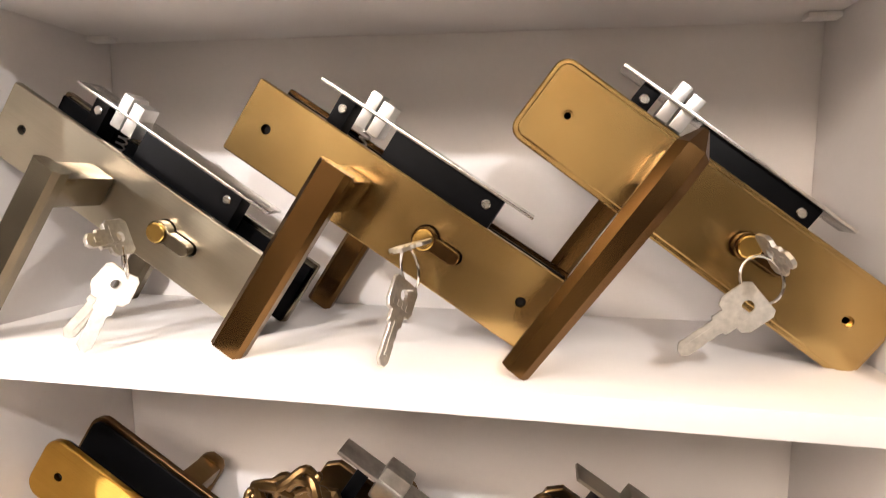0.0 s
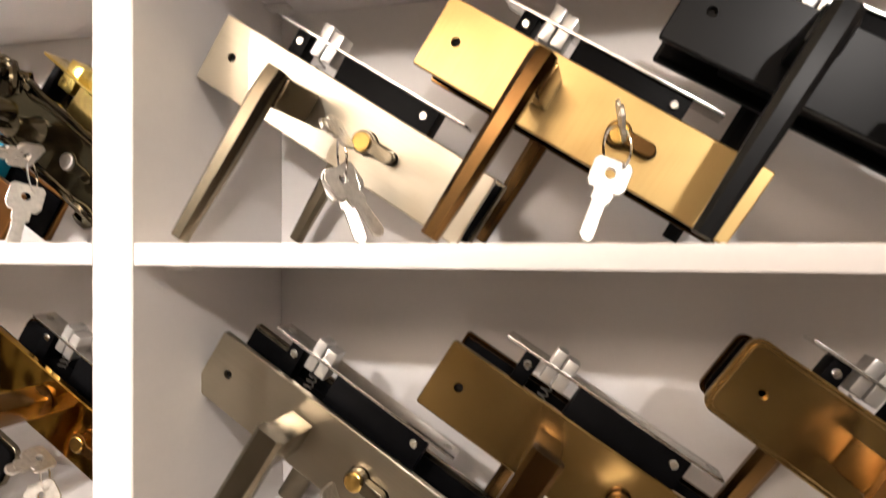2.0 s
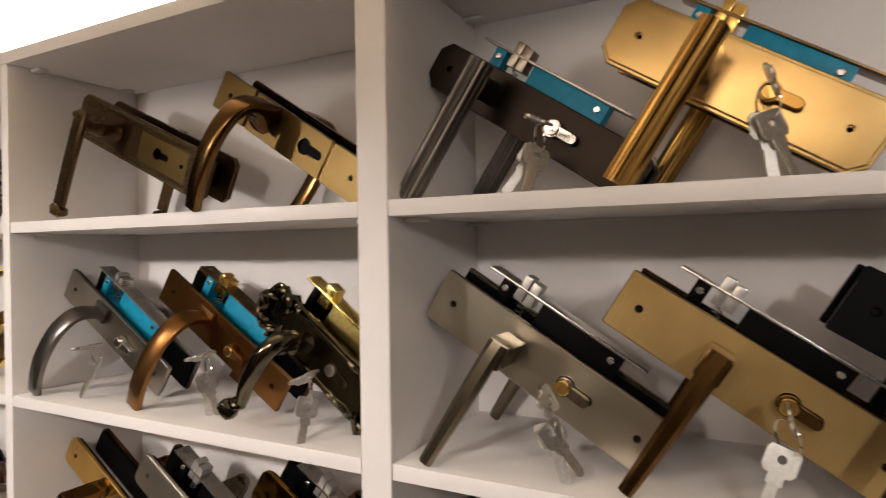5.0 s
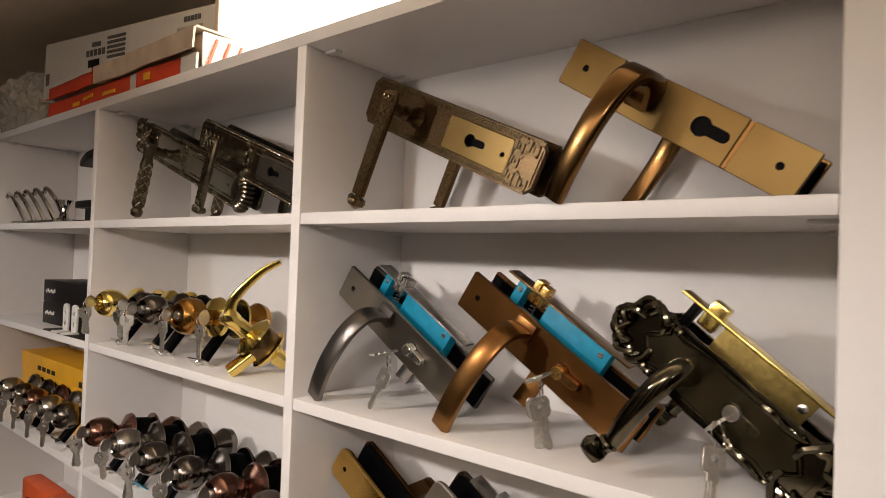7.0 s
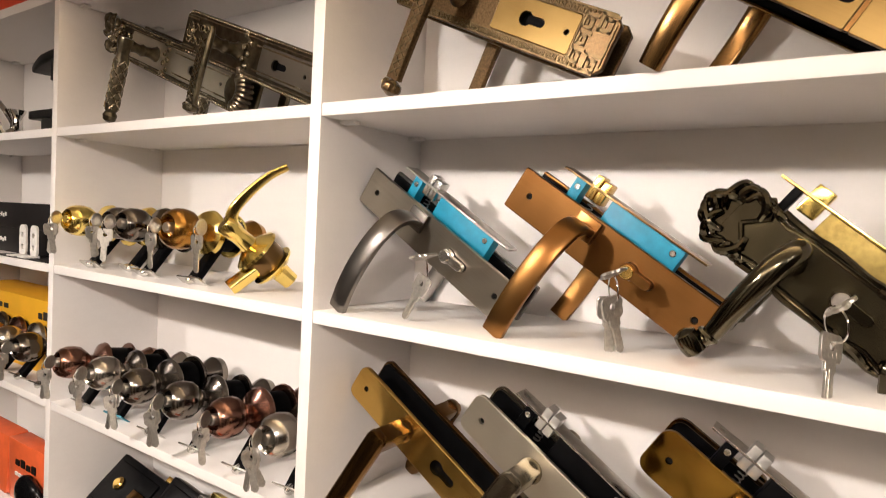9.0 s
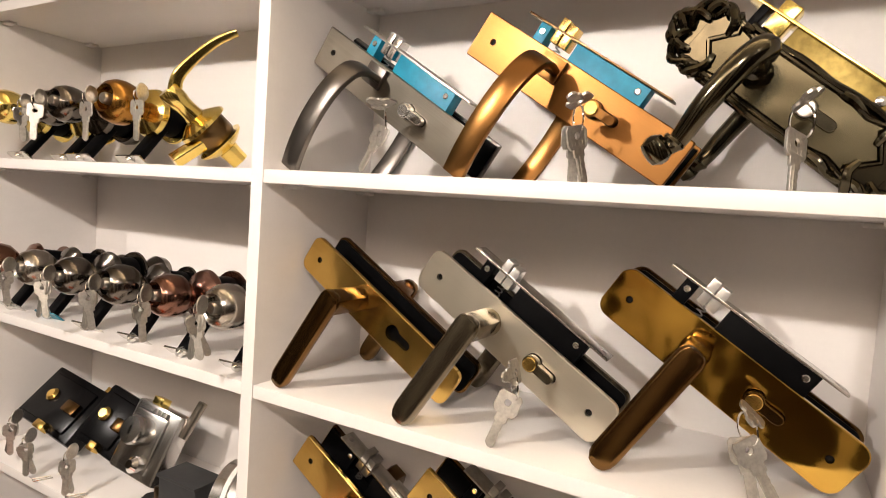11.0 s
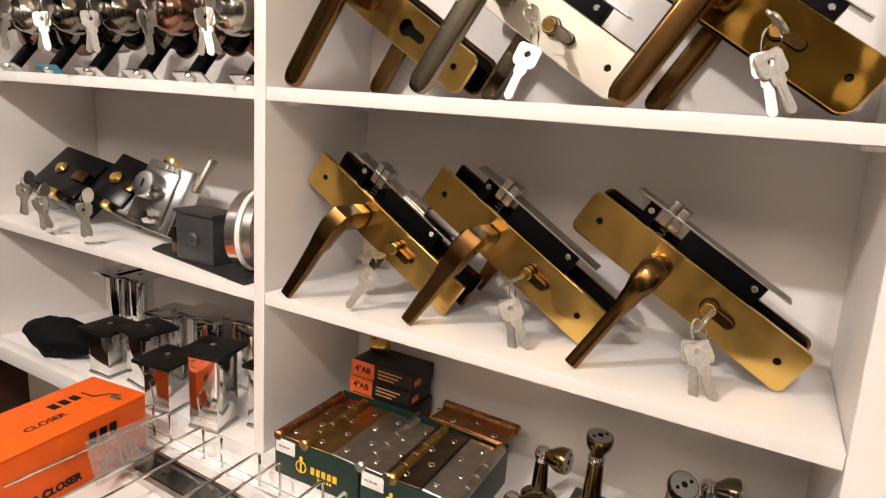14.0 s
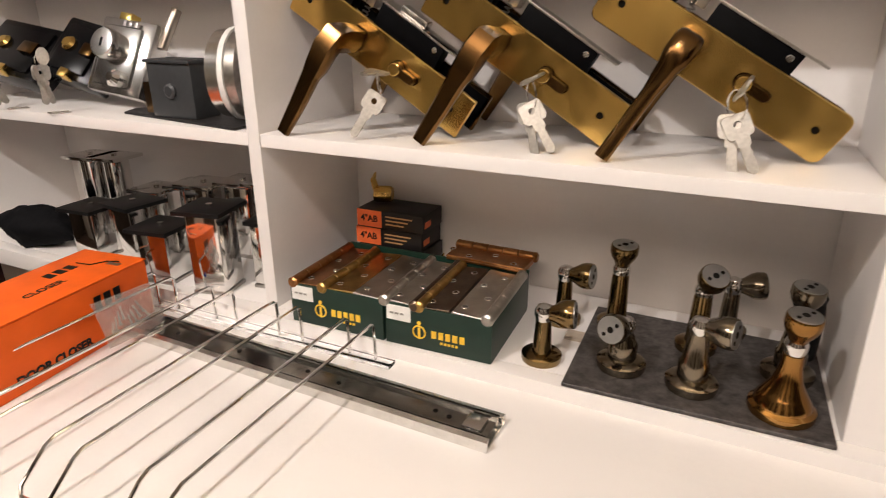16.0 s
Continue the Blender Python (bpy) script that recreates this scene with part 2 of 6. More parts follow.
def sweep(bm, path, shape, side=(1, 0, 0), scales=None, cap=True):
    """Sweeps a section along a path; side is the section's first axis, or nearly."""
    path = [Vector(p) for p in path]
    rings = []
    for k, p in enumerate(path):
        ahead = (path[min(k + 1, len(path) - 1)] - path[max(k - 1, 0)]).normalized()
        a = Vector(side)
        a = (a - ahead * a.dot(ahead)).normalized()
        b = ahead.cross(a)
        s = scales[k] if scales else (1, 1)
        s = s if isinstance(s, tuple) else (s, s)
        rings.append([bm.verts.new(p + a * (u * s[0]) + b * (v * s[1])) for u, v in shape])
    n = len(shape)
    for r, q in zip(rings, rings[1:]):
        for i in range(n):
            bm.faces.new((r[i], r[(i + 1) % n], q[(i + 1) % n], q[i]))
    if cap:
        bm.faces.new(rings[0][::-1])
        bm.faces.new(rings[-1])
    return bm


def tube(bm, path, r, n=8, side=(0.3, 0.2, 1)):
    return sweep(bm, path, circle(r, n), side)


def lathe(bm, profile, base, axis, n=24):
    """Turns (radius, height) pairs about an axis from a base point."""
    base, axis = Vector(base), Vector(axis).normalized()
    a = axis.orthogonal().normalized()
    b = axis.cross(a)
    rings = [[bm.verts.new(base + axis * h + (a * u + b * v)) for u, v in circle(max(r, 0.00005), n)] for r, h in profile]
    for r, q in zip(rings, rings[1:]):
        for i in range(n):
            bm.faces.new((r[i], r[(i + 1) % n], q[(i + 1) % n], q[i]))
    bm.faces.new(rings[0][::-1])
    bm.faces.new(rings[-1])
    return bm


def torus_ring(bm, centre, normal, big, small, n=20, m=6):
    normal = Vector(normal).normalized()
    a = normal.orthogonal().normalized()
    b = normal.cross(a)
    rings = []
    for k in range(n):
        t = 2 * math.pi * k / n
        out = a * math.cos(t) + b * math.sin(t)
        rings.append([bm.verts.new(Vector(centre) + out * (big + small * math.cos(s)) + normal * small * math.sin(s)) for s in (2 * math.pi * j / m for j in range(m))])
    for k in range(n):
        r, q = rings[k], rings[(k + 1) % n]
        for i in range(m):
            bm.faces.new((r[i], r[(i + 1) % m], q[(i + 1) % m], q[i]))
    return bm


def inset(loop, d):
    """A closed outline (x, z), counter-clockwise, moved inwards by d."""
    out, n = [], len(loop)
    for k in range(n):
        p, a, b = Vector(loop[k]), Vector(loop[k - 1]), Vector(loop[(k + 1) % n])
        e, f = (p - a).normalized(), (b - p).normalized()
        n1, n2 = Vector((-e.y, e.x)), Vector((-f.y, f.x))
        m = n1 + n2
        m = m / max(m.dot(n1), 0.4) if m.length > 1e-6 else n1
        out.append(tuple(p + m * d))
    return out


def slab(bm, outline, y0, y1, chamfer=0.0008, holes=()):
    """A plate in the x-z plane with its front at y0 and its back at y1, chamfered in front, with holes through it."""
    front = inset(outline, chamfer)
    loops = [front, *holes]
    flat = [p for loop in loops for p in loop]
    tris = geometry.tessellate_polygon([[Vector((x, z, 0)) for x, z in loop] for loop in loops])
    fv = [bm.verts.new((x, y0, z)) for x, z in flat]
    for t in tris:
        if len(set(t)) == 3:
            bm.faces.new([fv[i] for i in t])
    mid = [bm.verts.new((x, y0 + chamfer, z)) for x, z in outline]
    back = [bm.verts.new((x, y1, z)) for x, z in outline]
    n = len(outline)
    for i in range(n):
        j = (i + 1) % n
        bm.faces.new((fv[i], fv[j], mid[j], mid[i]))
        bm.faces.new((mid[i], mid[j], back[j], back[i]))
    start, inner = n, []
    for loop in holes:
        hv = fv[start:start + len(loop)]
        start += len(loop)
        hb = [bm.verts.new((v.co.x, y1, v.co.z)) for v in hv]
        inner.append(hb)
        for i in range(len(loop)):
            j = (i + 1) % len(loop)
            bm.faces.new((hv[i], hb[i], hb[j], hv[j]))
    bflat = back + [v for hb in inner for v in hb]
    for t in tris:
        if len(set(t)) == 3:
            bm.faces.new([bflat[i] for i in reversed(t)])
    return bm


def euro_hole(x, z, r=0.0088, w=0.0052, low=0.021):
    """The outline of a cylinder hole: a round end with a straight leg towards +x."""
    pts, a = [], math.asin(w / r)
    for k in range(17):
        t = a + (2 * math.pi - 2 * a) * k / 16
        pts.append((x + r * math.cos(t), z + r * math.sin(t)))
    for k in range(7):
        t = -math.pi / 2 + math.pi * k / 6
        pts.append((x + low + w * math.cos(t), z + w * math.sin(t)))
    return pts


def disc_hole(x, z, r, n=14):
    return [(x + r * math.cos(2 * math.pi * k / n), z + r * math.sin(2 * math.pi * k / n)) for k in range(n)]


def curve_points(pts, n=6):
    """A smooth line through the given points."""
    pts = [Vector(p) for p in pts]
    out = []
    for k in range(len(pts) - 1):
        p0, p1, p2, p3 = pts[max(k - 1, 0)], pts[k], pts[k + 1], pts[min(k + 2, len(pts) - 1)]
        for j in range(n):
            t = j / n
            out.append(0.5 * ((2 * p1) + (p2 - p0) * t + (2 * p0 - 5 * p1 + 4 * p2 - p3) * t * t + (3 * p1 - p0 - 3 * p2 + p3) * t ** 3))
    out.append(pts[-1])
    return out


def text_mesh(words, size, mat, parent, m, name="lettering", bold=0.0):
    """Raised lettering as a thin mesh part."""
    cu = bpy.data.curves.new(name, "FONT")
    cu.body, cu.size, cu.align_x, cu.align_y = words, size, "CENTER", "CENTER"
    cu.extrude, cu.offset, cu.resolution_u = 0.0001, bold, 3
    tmp = new(name, cu)
    me = bpy.data.meshes.new_from_object(tmp.evaluated_get(bpy.context.evaluated_depsgraph_get()))
    bpy.data.objects.remove(tmp)
    me.materials.append(mat)
    ob = new(name, me)
    ob.parent = parent
    ob.matrix_basis = m
    return ob

# ---- the room ----
def setting(name, bm, mat, label, category):
    return tagged(part(name, bm, mat), label, category, kind="structure")


setting("floor", box(-2.6, 2.8, -2.2, 0.23, -0.1, 0.0), FLOOR, "brown tiled shop floor", "floor")
setting("ceiling", box(-2.6, 2.8, -2.2, 0.23, 2.30, 2.42), CEILING, "beige painted shop ceiling", "ceiling")
setting("wall_north", box(-2.6, 2.8, 0.23, 0.33, 0.0, 2.30), WALL, "cream painted wall behind the shelves", "wall")
# The south, west and east walls are unseen and close the room in dark.
setting("wall_south", box(-2.6, 2.8, -2.3, -2.2, 0.0, 2.30), DARK_WALL, "unseen dark brown wall added to darken reflections", "wall")
# Unseen cream strips, added so the metal plates reflect light and dark bands.
for k in range(5):
    setting("reflection_strip", box(-2.3 + 1.05 * k, -1.88 + 1.05 * k, -2.2, -2.12, 0.0, 2.30, 0.004), WALL, "unseen cream strip added for the metals to reflect", "wall")
setting("wall_west", box(-2.7, -2.6, -2.3, 0.33, 0.0, 2.30), DARK_WALL, "unseen dark brown wall added to darken reflections", "wall")
setting("wall_east", box(2.8, 2.9, -2.3, 0.33, 0.0, 2.30), DARK_WALL, "unseen dark brown wall added to darken reflections", "wall")

# ---- the shelving ----
S1, S2, S3, S4, S5 = 1.802, 1.571, 1.337, 1.104, 0.896
TOP, TH, DEPTH = 2.014, 0.0145, 0.190
A0, A1 = -1.236, -0.635
B0, B1 = -0.618, -0.017
C0, C1 = 0.0, 0.565
D0, D1 = 0.597, 1.165
BASE = 0.880

unit = thing("shelving_unit", (0, 0, BASE), "white laminate wall shelving with open square compartments", "shelves")


def board(name, x0, x1, y0, y1, z0, z1, bevel=0.0009):
    return part(name, box(x0, x1, y0, y1, z0 - BASE, z1 - BASE, bevel), WHITE, unit)


board("back_panel", A0 - 0.017, D1 + 0.017, DEPTH, DEPTH + 0.018, BASE + 0.001, TOP + 0.017, 0)


def lean(z):
    """The doubled upright between the right columns stands a little out of true at its foot."""
    return 0.018 * max(0.0, (1.40 - z) / 0.52)


for x0, x1 in ((A0 - 0.017, A0), (A1, B0), (B1, C0), (D1, D1 + 0.017)):
    board("upright_panel", x0, x1, 0.0, DEPTH - 0.0005, BASE - 0.030, TOP)
mid_x, mid_y = (C1 + D0) / 2, (DEPTH - 0.0005) / 2
part("upright_panel", sweep(bmesh.new(), [(mid_x + lean(z), mid_y, z - BASE) for z in (BASE - 0.030, 1.14, 1.40, TOP)], chamfered(D0 - C1, DEPTH - 0.0005, 0.0009)), WHITE, unit)
board("top_panel", A0 - 0.017, D1 + 0.017, 0.0, DEPTH - 0.0005, TOP + 0.0005, TOP + 0.017)
for x0, x1 in ((A0, A1), (B0, B1), (C0, C1), (D0, D1)):
    off0, off1 = (lambda z: lean(z) if x0 == D0 else 0.0), (lambda z: lean(z) if x1 == C1 else 0.0)
    for z in (S1, S2, S3, S4):
        board("shelf_board", x0 + 0.0005 + off0(z), x1 - 0.0005 + off1(z), 0.0008, DEPTH - 0.0005, z - TH, z)
    board("bottom_board", x0 + 0.0005 + off0(S5), x1 - 0.0005 + off1(S5), 0.0, DEPTH - 0.0005, BASE - 0.010, S5)
    for z in (S1 - TH, S2 - TH, S3 - TH, S4 - TH, TOP):
        for sx, sd in ((x0 + off0(z), 1), (x1 + off1(z), -1)):
            for sy in (0.035, 0.165):
                a, b = sorted((sx + sd * 0.0005, sx + sd * 0.022))
                clip = box(a, b, sy - 0.006, sy + 0.006, z - BASE - 0.0045, z - BASE - 0.0003, 0.0015)
                part("shelf_support", clip, CLIP, unit)

board("front_strip", A0, D1, -0.021, -0.0004, BASE - 0.010, S5 - 0.0002)

base_cab = thing("base_cabinet", (-0.76, 0.1, 0.0), "dark red wooden base cabinet under the shelves", "cabinet")
RED_WOOD = plain("dark_red_lacquered_wood", (0.050, 0.010, 0.008), 0.35, 0.0, 0.35, 25)
part("body", box(-1.253, -0.262, 0.012, 0.228, 0.06, BASE - 0.031, 0.002), RED_WOOD, base_cab)
part("plinth", box(-1.24, -0.262, 0.04, 0.228, 0.0, 0.0595), BLACK_PLASTIC, base_cab)
for k in range(3):
    x0 = -1.25 + 0.33 * k
    part("door", box(x0 + 0.002, x0 + 0.326, -0.006, 0.0115, 0.065, BASE - 0.035, 0.002), RED_WOOD, base_cab)

counter = thing("counter", (0.0, -0.2, 0.0), "white laminate counter in front of the shelves", "counter")
part("worktop", box(-0.27, 1.25, -0.36, 0.19, 0.846, BASE, 0.002), WHITE, counter)
part("cabinet_front", box(-0.25, 1.23, -0.30, 0.19, 0.02, 0.845, 0.002), WHITE, counter)
part("plinth", box(-0.24, 1.22, -0.27, 0.19, 0.0, 0.0195), BLACK_PLASTIC, counter)

# ---- lever locks ----
TILT = 32.5


def outline_rect(x0, x1, w, corner="square", r=0.008):
    """A plate's outline, counter-clockwise seen with x to the right and z up."""
    h = w / 2
    if corner == "square":
        r = 0.0012
    pts = []
    n = 1 if corner in ("square", "cut") else 5
    for cx, cz, a in ((x1 - r, h - r, 0), (x0 + r, h - r, 90), (x0 + r, -h + r, 180), (x1 - r, -h + r, 270)):
        for k in range(n + 1):
            t = radians(a + 90 * k / n)
            pts.append((cx + r * math.cos(t), cz + r * math.sin(t)))
    return pts


def lever_path(style):
    """The line of a handle in (y, z) from the plate outwards and down, with its widths."""
    if style == "bar":
        return [(-0.046, 0.014, 1), (-0.0465, -0.05, 1), (-0.047, -0.126, 0.98)], chamfered(0.021, 0.013, 0.003)
    if style == "facet":
        return [(-0.036, 0.030, 0.25), (-0.0445, 0.016, 0.98), (-0.049, -0.006, 1.0), (-0.050, -0.06, 0.92), (-0.051, -0.128, 0.80)], chamfered(0.020, 0.016, 0.005)
    if style == "slim":
        return [(-0.044, 0.012, 1.0), (-0.047, -0.004, 1.0), (-0.049, -0.06, 0.92), (-0.052, -0.127, 0.72)], chamfered(0.016, 0.014, 0.004)
    if style == "round":
        line = [(-0.0500, 0.0135, 0.30), (-0.0500, 0.0125, 0.62), (-0.0500, 0.0095, 0.88), (-0.0502, 0.004, 1.0), (-0.0515, -0.05, 1.0), (-0.053, -0.112, 1.0), (-0.053, -0.119, 0.90), (-0.053, -0.1245, 0.64), (-0.053, -0.1265, 0.30)]
        return [(y, z, (w, 1.0 if w > 0.5 else 0.8)) for y, z, w in line], rounded(0.0240, 0.0110, 0.0042)
    if style == "arch":
        pts = curve_points([(0, -0.004, 0.008), (0, -0.026, 0.011), (0, -0.044, 0.004), (0, -0.057, -0.022), (0, -0.062, -0.06), (0, -0.060, -0.095), (0, -0.054, -0.126)], 5)
        return [(p.y, p.z, 1.0) for p in pts], rounded(0.023, 0.0075, 0.002, 2)
    if style == "swan":
        pts = curve_points([(0, -0.004, 0.004), (0, -0.022, 0.012), (0, -0.040, 0.012), (0, -0.054, -0.002), (0, -0.062, -0.04), (0, -0.060, -0.09), (0, -0.052, -0.128)], 5)
        n = len(pts)
        tall = [3.0, 2.9, 2.7, 2.4, 2.0, 1.7, 1.45, 1.3, 1.2, 1.15]
        return [(p.y, p.z, (1.2 - 0.45 * k / n, tall[k] if k < len(tall) else 1.12 - 0.2 * k / n)) for k, p in enumerate(pts)], rounded(0.024, 0.012, 0.005)
    if style == "blade":
        line = [(-0.004, -0.002, (0.9, 2.2)), (-0.030, 0.000, (1.0, 2.3)), (-0.044, 0.000, (1.15, 2.2)), (-0.050, -0.012, (1.15, 1.9)), (-0.052, -0.036, (1.05, 1.55)), (-0.055, -0.047, (0.9, 0.95)),
                (-0.056, -0.085, (0.80, 0.85)), (-0.060, -0.128, (0.62, 0.70))]
        return line, chamfered(0.022, 0.011, 0.003)
    if style == "paddle":
        pts = curve_points([(0, -0.004, 0.0), (0, -0.028, 0.004), (0, -0.044, 0.006), (0, -0.052, -0.012), (0, -0.052, -0.04), (0, -0.055, -0.085), (0, -0.060, -0.128)], 5)
        n = len(pts)
        return [(p.y, p.z, (0.95, 1.1, 1.2, 1.15, 0.85, 0.62, 0.6, 0.62)[min(k * 8 // n, 7)]) for k, p in enumerate(pts)], rounded(0.021, 0.013, 0.006, 4)
    if style == "reeded":
        return [(-0.050, 0.020, 1), (-0.051, -0.05, 1), (-0.052, -0.128, 1)], reeded(0.024, 0.015)
    raise ValueError(style)


def smooth_widths(line):
    s = [p[2] for p in line]
    for _ in range(2):
        s = [s[0]] + [(s[k - 1] + s[k] * 2 + s[k + 1]) / 4 for k in range(1, len(s) - 1)] + [s[-1]]
    return s


def lever(thing_ob, m, x, style, mat, mirror=None, name="lever_handle", rose=True, reach=0.119):
    """One handle at x along the plate; mirror puts it on the other plate."""
    line, section = lever_path(style)
    deep = -min(p[1] for p in line)
    line = [(y, z if z > 0 else z * reach / deep, w) for y, z, w in line]
    def y_of(y):
        return y if mirror is None else mirror - y
    bm = bmesh.new()
    pts = [(x, y_of(y), z) for y, z, _ in line]
    widths = smooth_widths(line) if len(line) > 6 and style not in ("swan", "blade", "round") else [p[2] for p in line]
    sweep(bm, pts, section, (1, 0, 0), widths)
    if style in ("bar", "facet", "slim", "reeded"):
        d = 0.010 if style != "reeded" else 0.012
        y0, y1 = sorted((y_of(-0.044), y_of(-0.0012)))
        add_box(bm, x - d, x + d, y0, y1, -0.011, 0.011, 0.0022)
    elif style == "round":
        y0, y1 = sorted((y_of(-0.050), y_of(-0.0012)))
        add_box(bm, x - 0.0105, x + 0.0105, y0, y1, -0.0105, 0.0105, 0.0040)
    elif style == "arch":
        y0, y1 = sorted((y_of(-0.006), y_of(-0.0008)))
        add_box(bm, x - 0.0125, x + 0.0125, y0, y1, -0.002, 0.021, 0.001)
    ob = part(name, bm, mat, thing_ob, frame_of=m)
    if rose and style in ("round", "paddle"):
        rm = bmesh.new()
        a, b = y_of(-0.007), y_of(-0.0006)
        lathe(rm, [(0.0115, 0), (0.0125, abs(b - a) * 0.4), (0.0135, abs(b - a))], (x, a, 0.0), (0, b - a, 0), 24)
        part("collar", rm, mat, ob, frame_of=m)
    return ob


def screw_head(bm, x, y, z, r, toward=-1):
    lathe(bm, [(r, 0), (r, 0.0008), (r * 0.75, 0.0014)], (x, y, z), (0, toward, 0), 12)
    return bm


def key_shape(bm, m, bow=0.024, length=0.056):
    """A flat dimple key: a rounded bow with a hole and a blade, hanging along -z from its hole, flat in x-z."""
    hole = [(x, z - 0.005) for x, z in disc_hole(0, 0, 0.0032, 10)]
    b, top = bow / 2, 0.004
    out = [(-b * 0.80, top), (-b, top - 0.003), (-b, top - bow * 0.72), (-b * 0.80, top - bow * 0.88), (-0.0058, top - bow * 0.90), (-0.0058, top - bow - 0.004), (-0.0042, top - bow - 0.005),
           (-0.0042, top - length + 0.003), (-0.001, top - length), (0.002, top - length), (0.0042, top - length + 0.003), (0.0042, top - length + 0.012), (0.0036, top - length + 0.015),
           (0.0042, top - length + 0.018), (0.0036, top - length + 0.021), (0.0042, top - length + 0.024), (0.0042, top - bow - 0.005), (0.0058, top - bow - 0.004), (0.0058, top - bow * 0.90), (b * 0.80, top - bow * 0.88), (b, top - bow * 0.72), (b, top - 0.003), (b * 0.80, top)]
    before = len(bm.verts)
    slab(bm, out, -0.0011, 0.0011, 0.0004, [hole])
    bm.verts.ensure_lookup_table()
    for k in range(4):
        add_box(bm, -b * 0.66 + b * 0.36 * k, -b * 0.46 + b * 0.36 * k, -0.00135, 0.00135, top - bow * 0.74, top - bow * 0.56)
    add_box(bm, -0.0014, 0.0014, -0.0016, 0.0016, top - length + 0.006, top - bow - 0.003)
    bm.verts.ensure_lookup_table()
    for v in bm.verts[before:]:
        v.co = m @ v.co
    return bm


KEY_LABEL = "nickel keys on a wire ring hanging from a lock cylinder"


def keys_at(place, swing, count=1, twist=10.0, mat=None, round_bow=False):
    """A bunch: one key in the lock pointing at the viewer, a ring and the spare keys leaning down to the shelf."""
    mat = mat or KEY_STEEL
    root = thing("key_bunch", place, KEY_LABEL, "keys", "keys in the locks")
    inserted = pose(0, -0.0285, 0.0) @ pose(0, 0, 0, -90, 0, 0) @ pose(0, 0, 0, 0, 0, twist)
    part("key", key_shape(bmesh.new(), inserted, 0.022, 0.036), mat, root)
    hang = Vector((0.0, -0.026, -0.003))
    part("key_ring", torus_ring(bmesh.new(), hang + Vector((-0.002, -0.001, -0.011)), (0.75, 0.55, 0.1), 0.0125, 0.0008, 22, 5), CHROME, root)
    for k in range(count):
        rx, ry, rz = swing
        hung = Matrix.Translation(hang + Vector((-0.004 + 0.002 * k, -0.003 - 0.003 * k, -0.0215))) @ pose(0, 0, 0, rx - 5 * k, -ry - 13 * k, rz + 24 * k)
        part("key", key_shape(bmesh.new(), hung, 0.0225, 0.051), mat, root)
    return root


LOCKS = "lever lock sets on display"


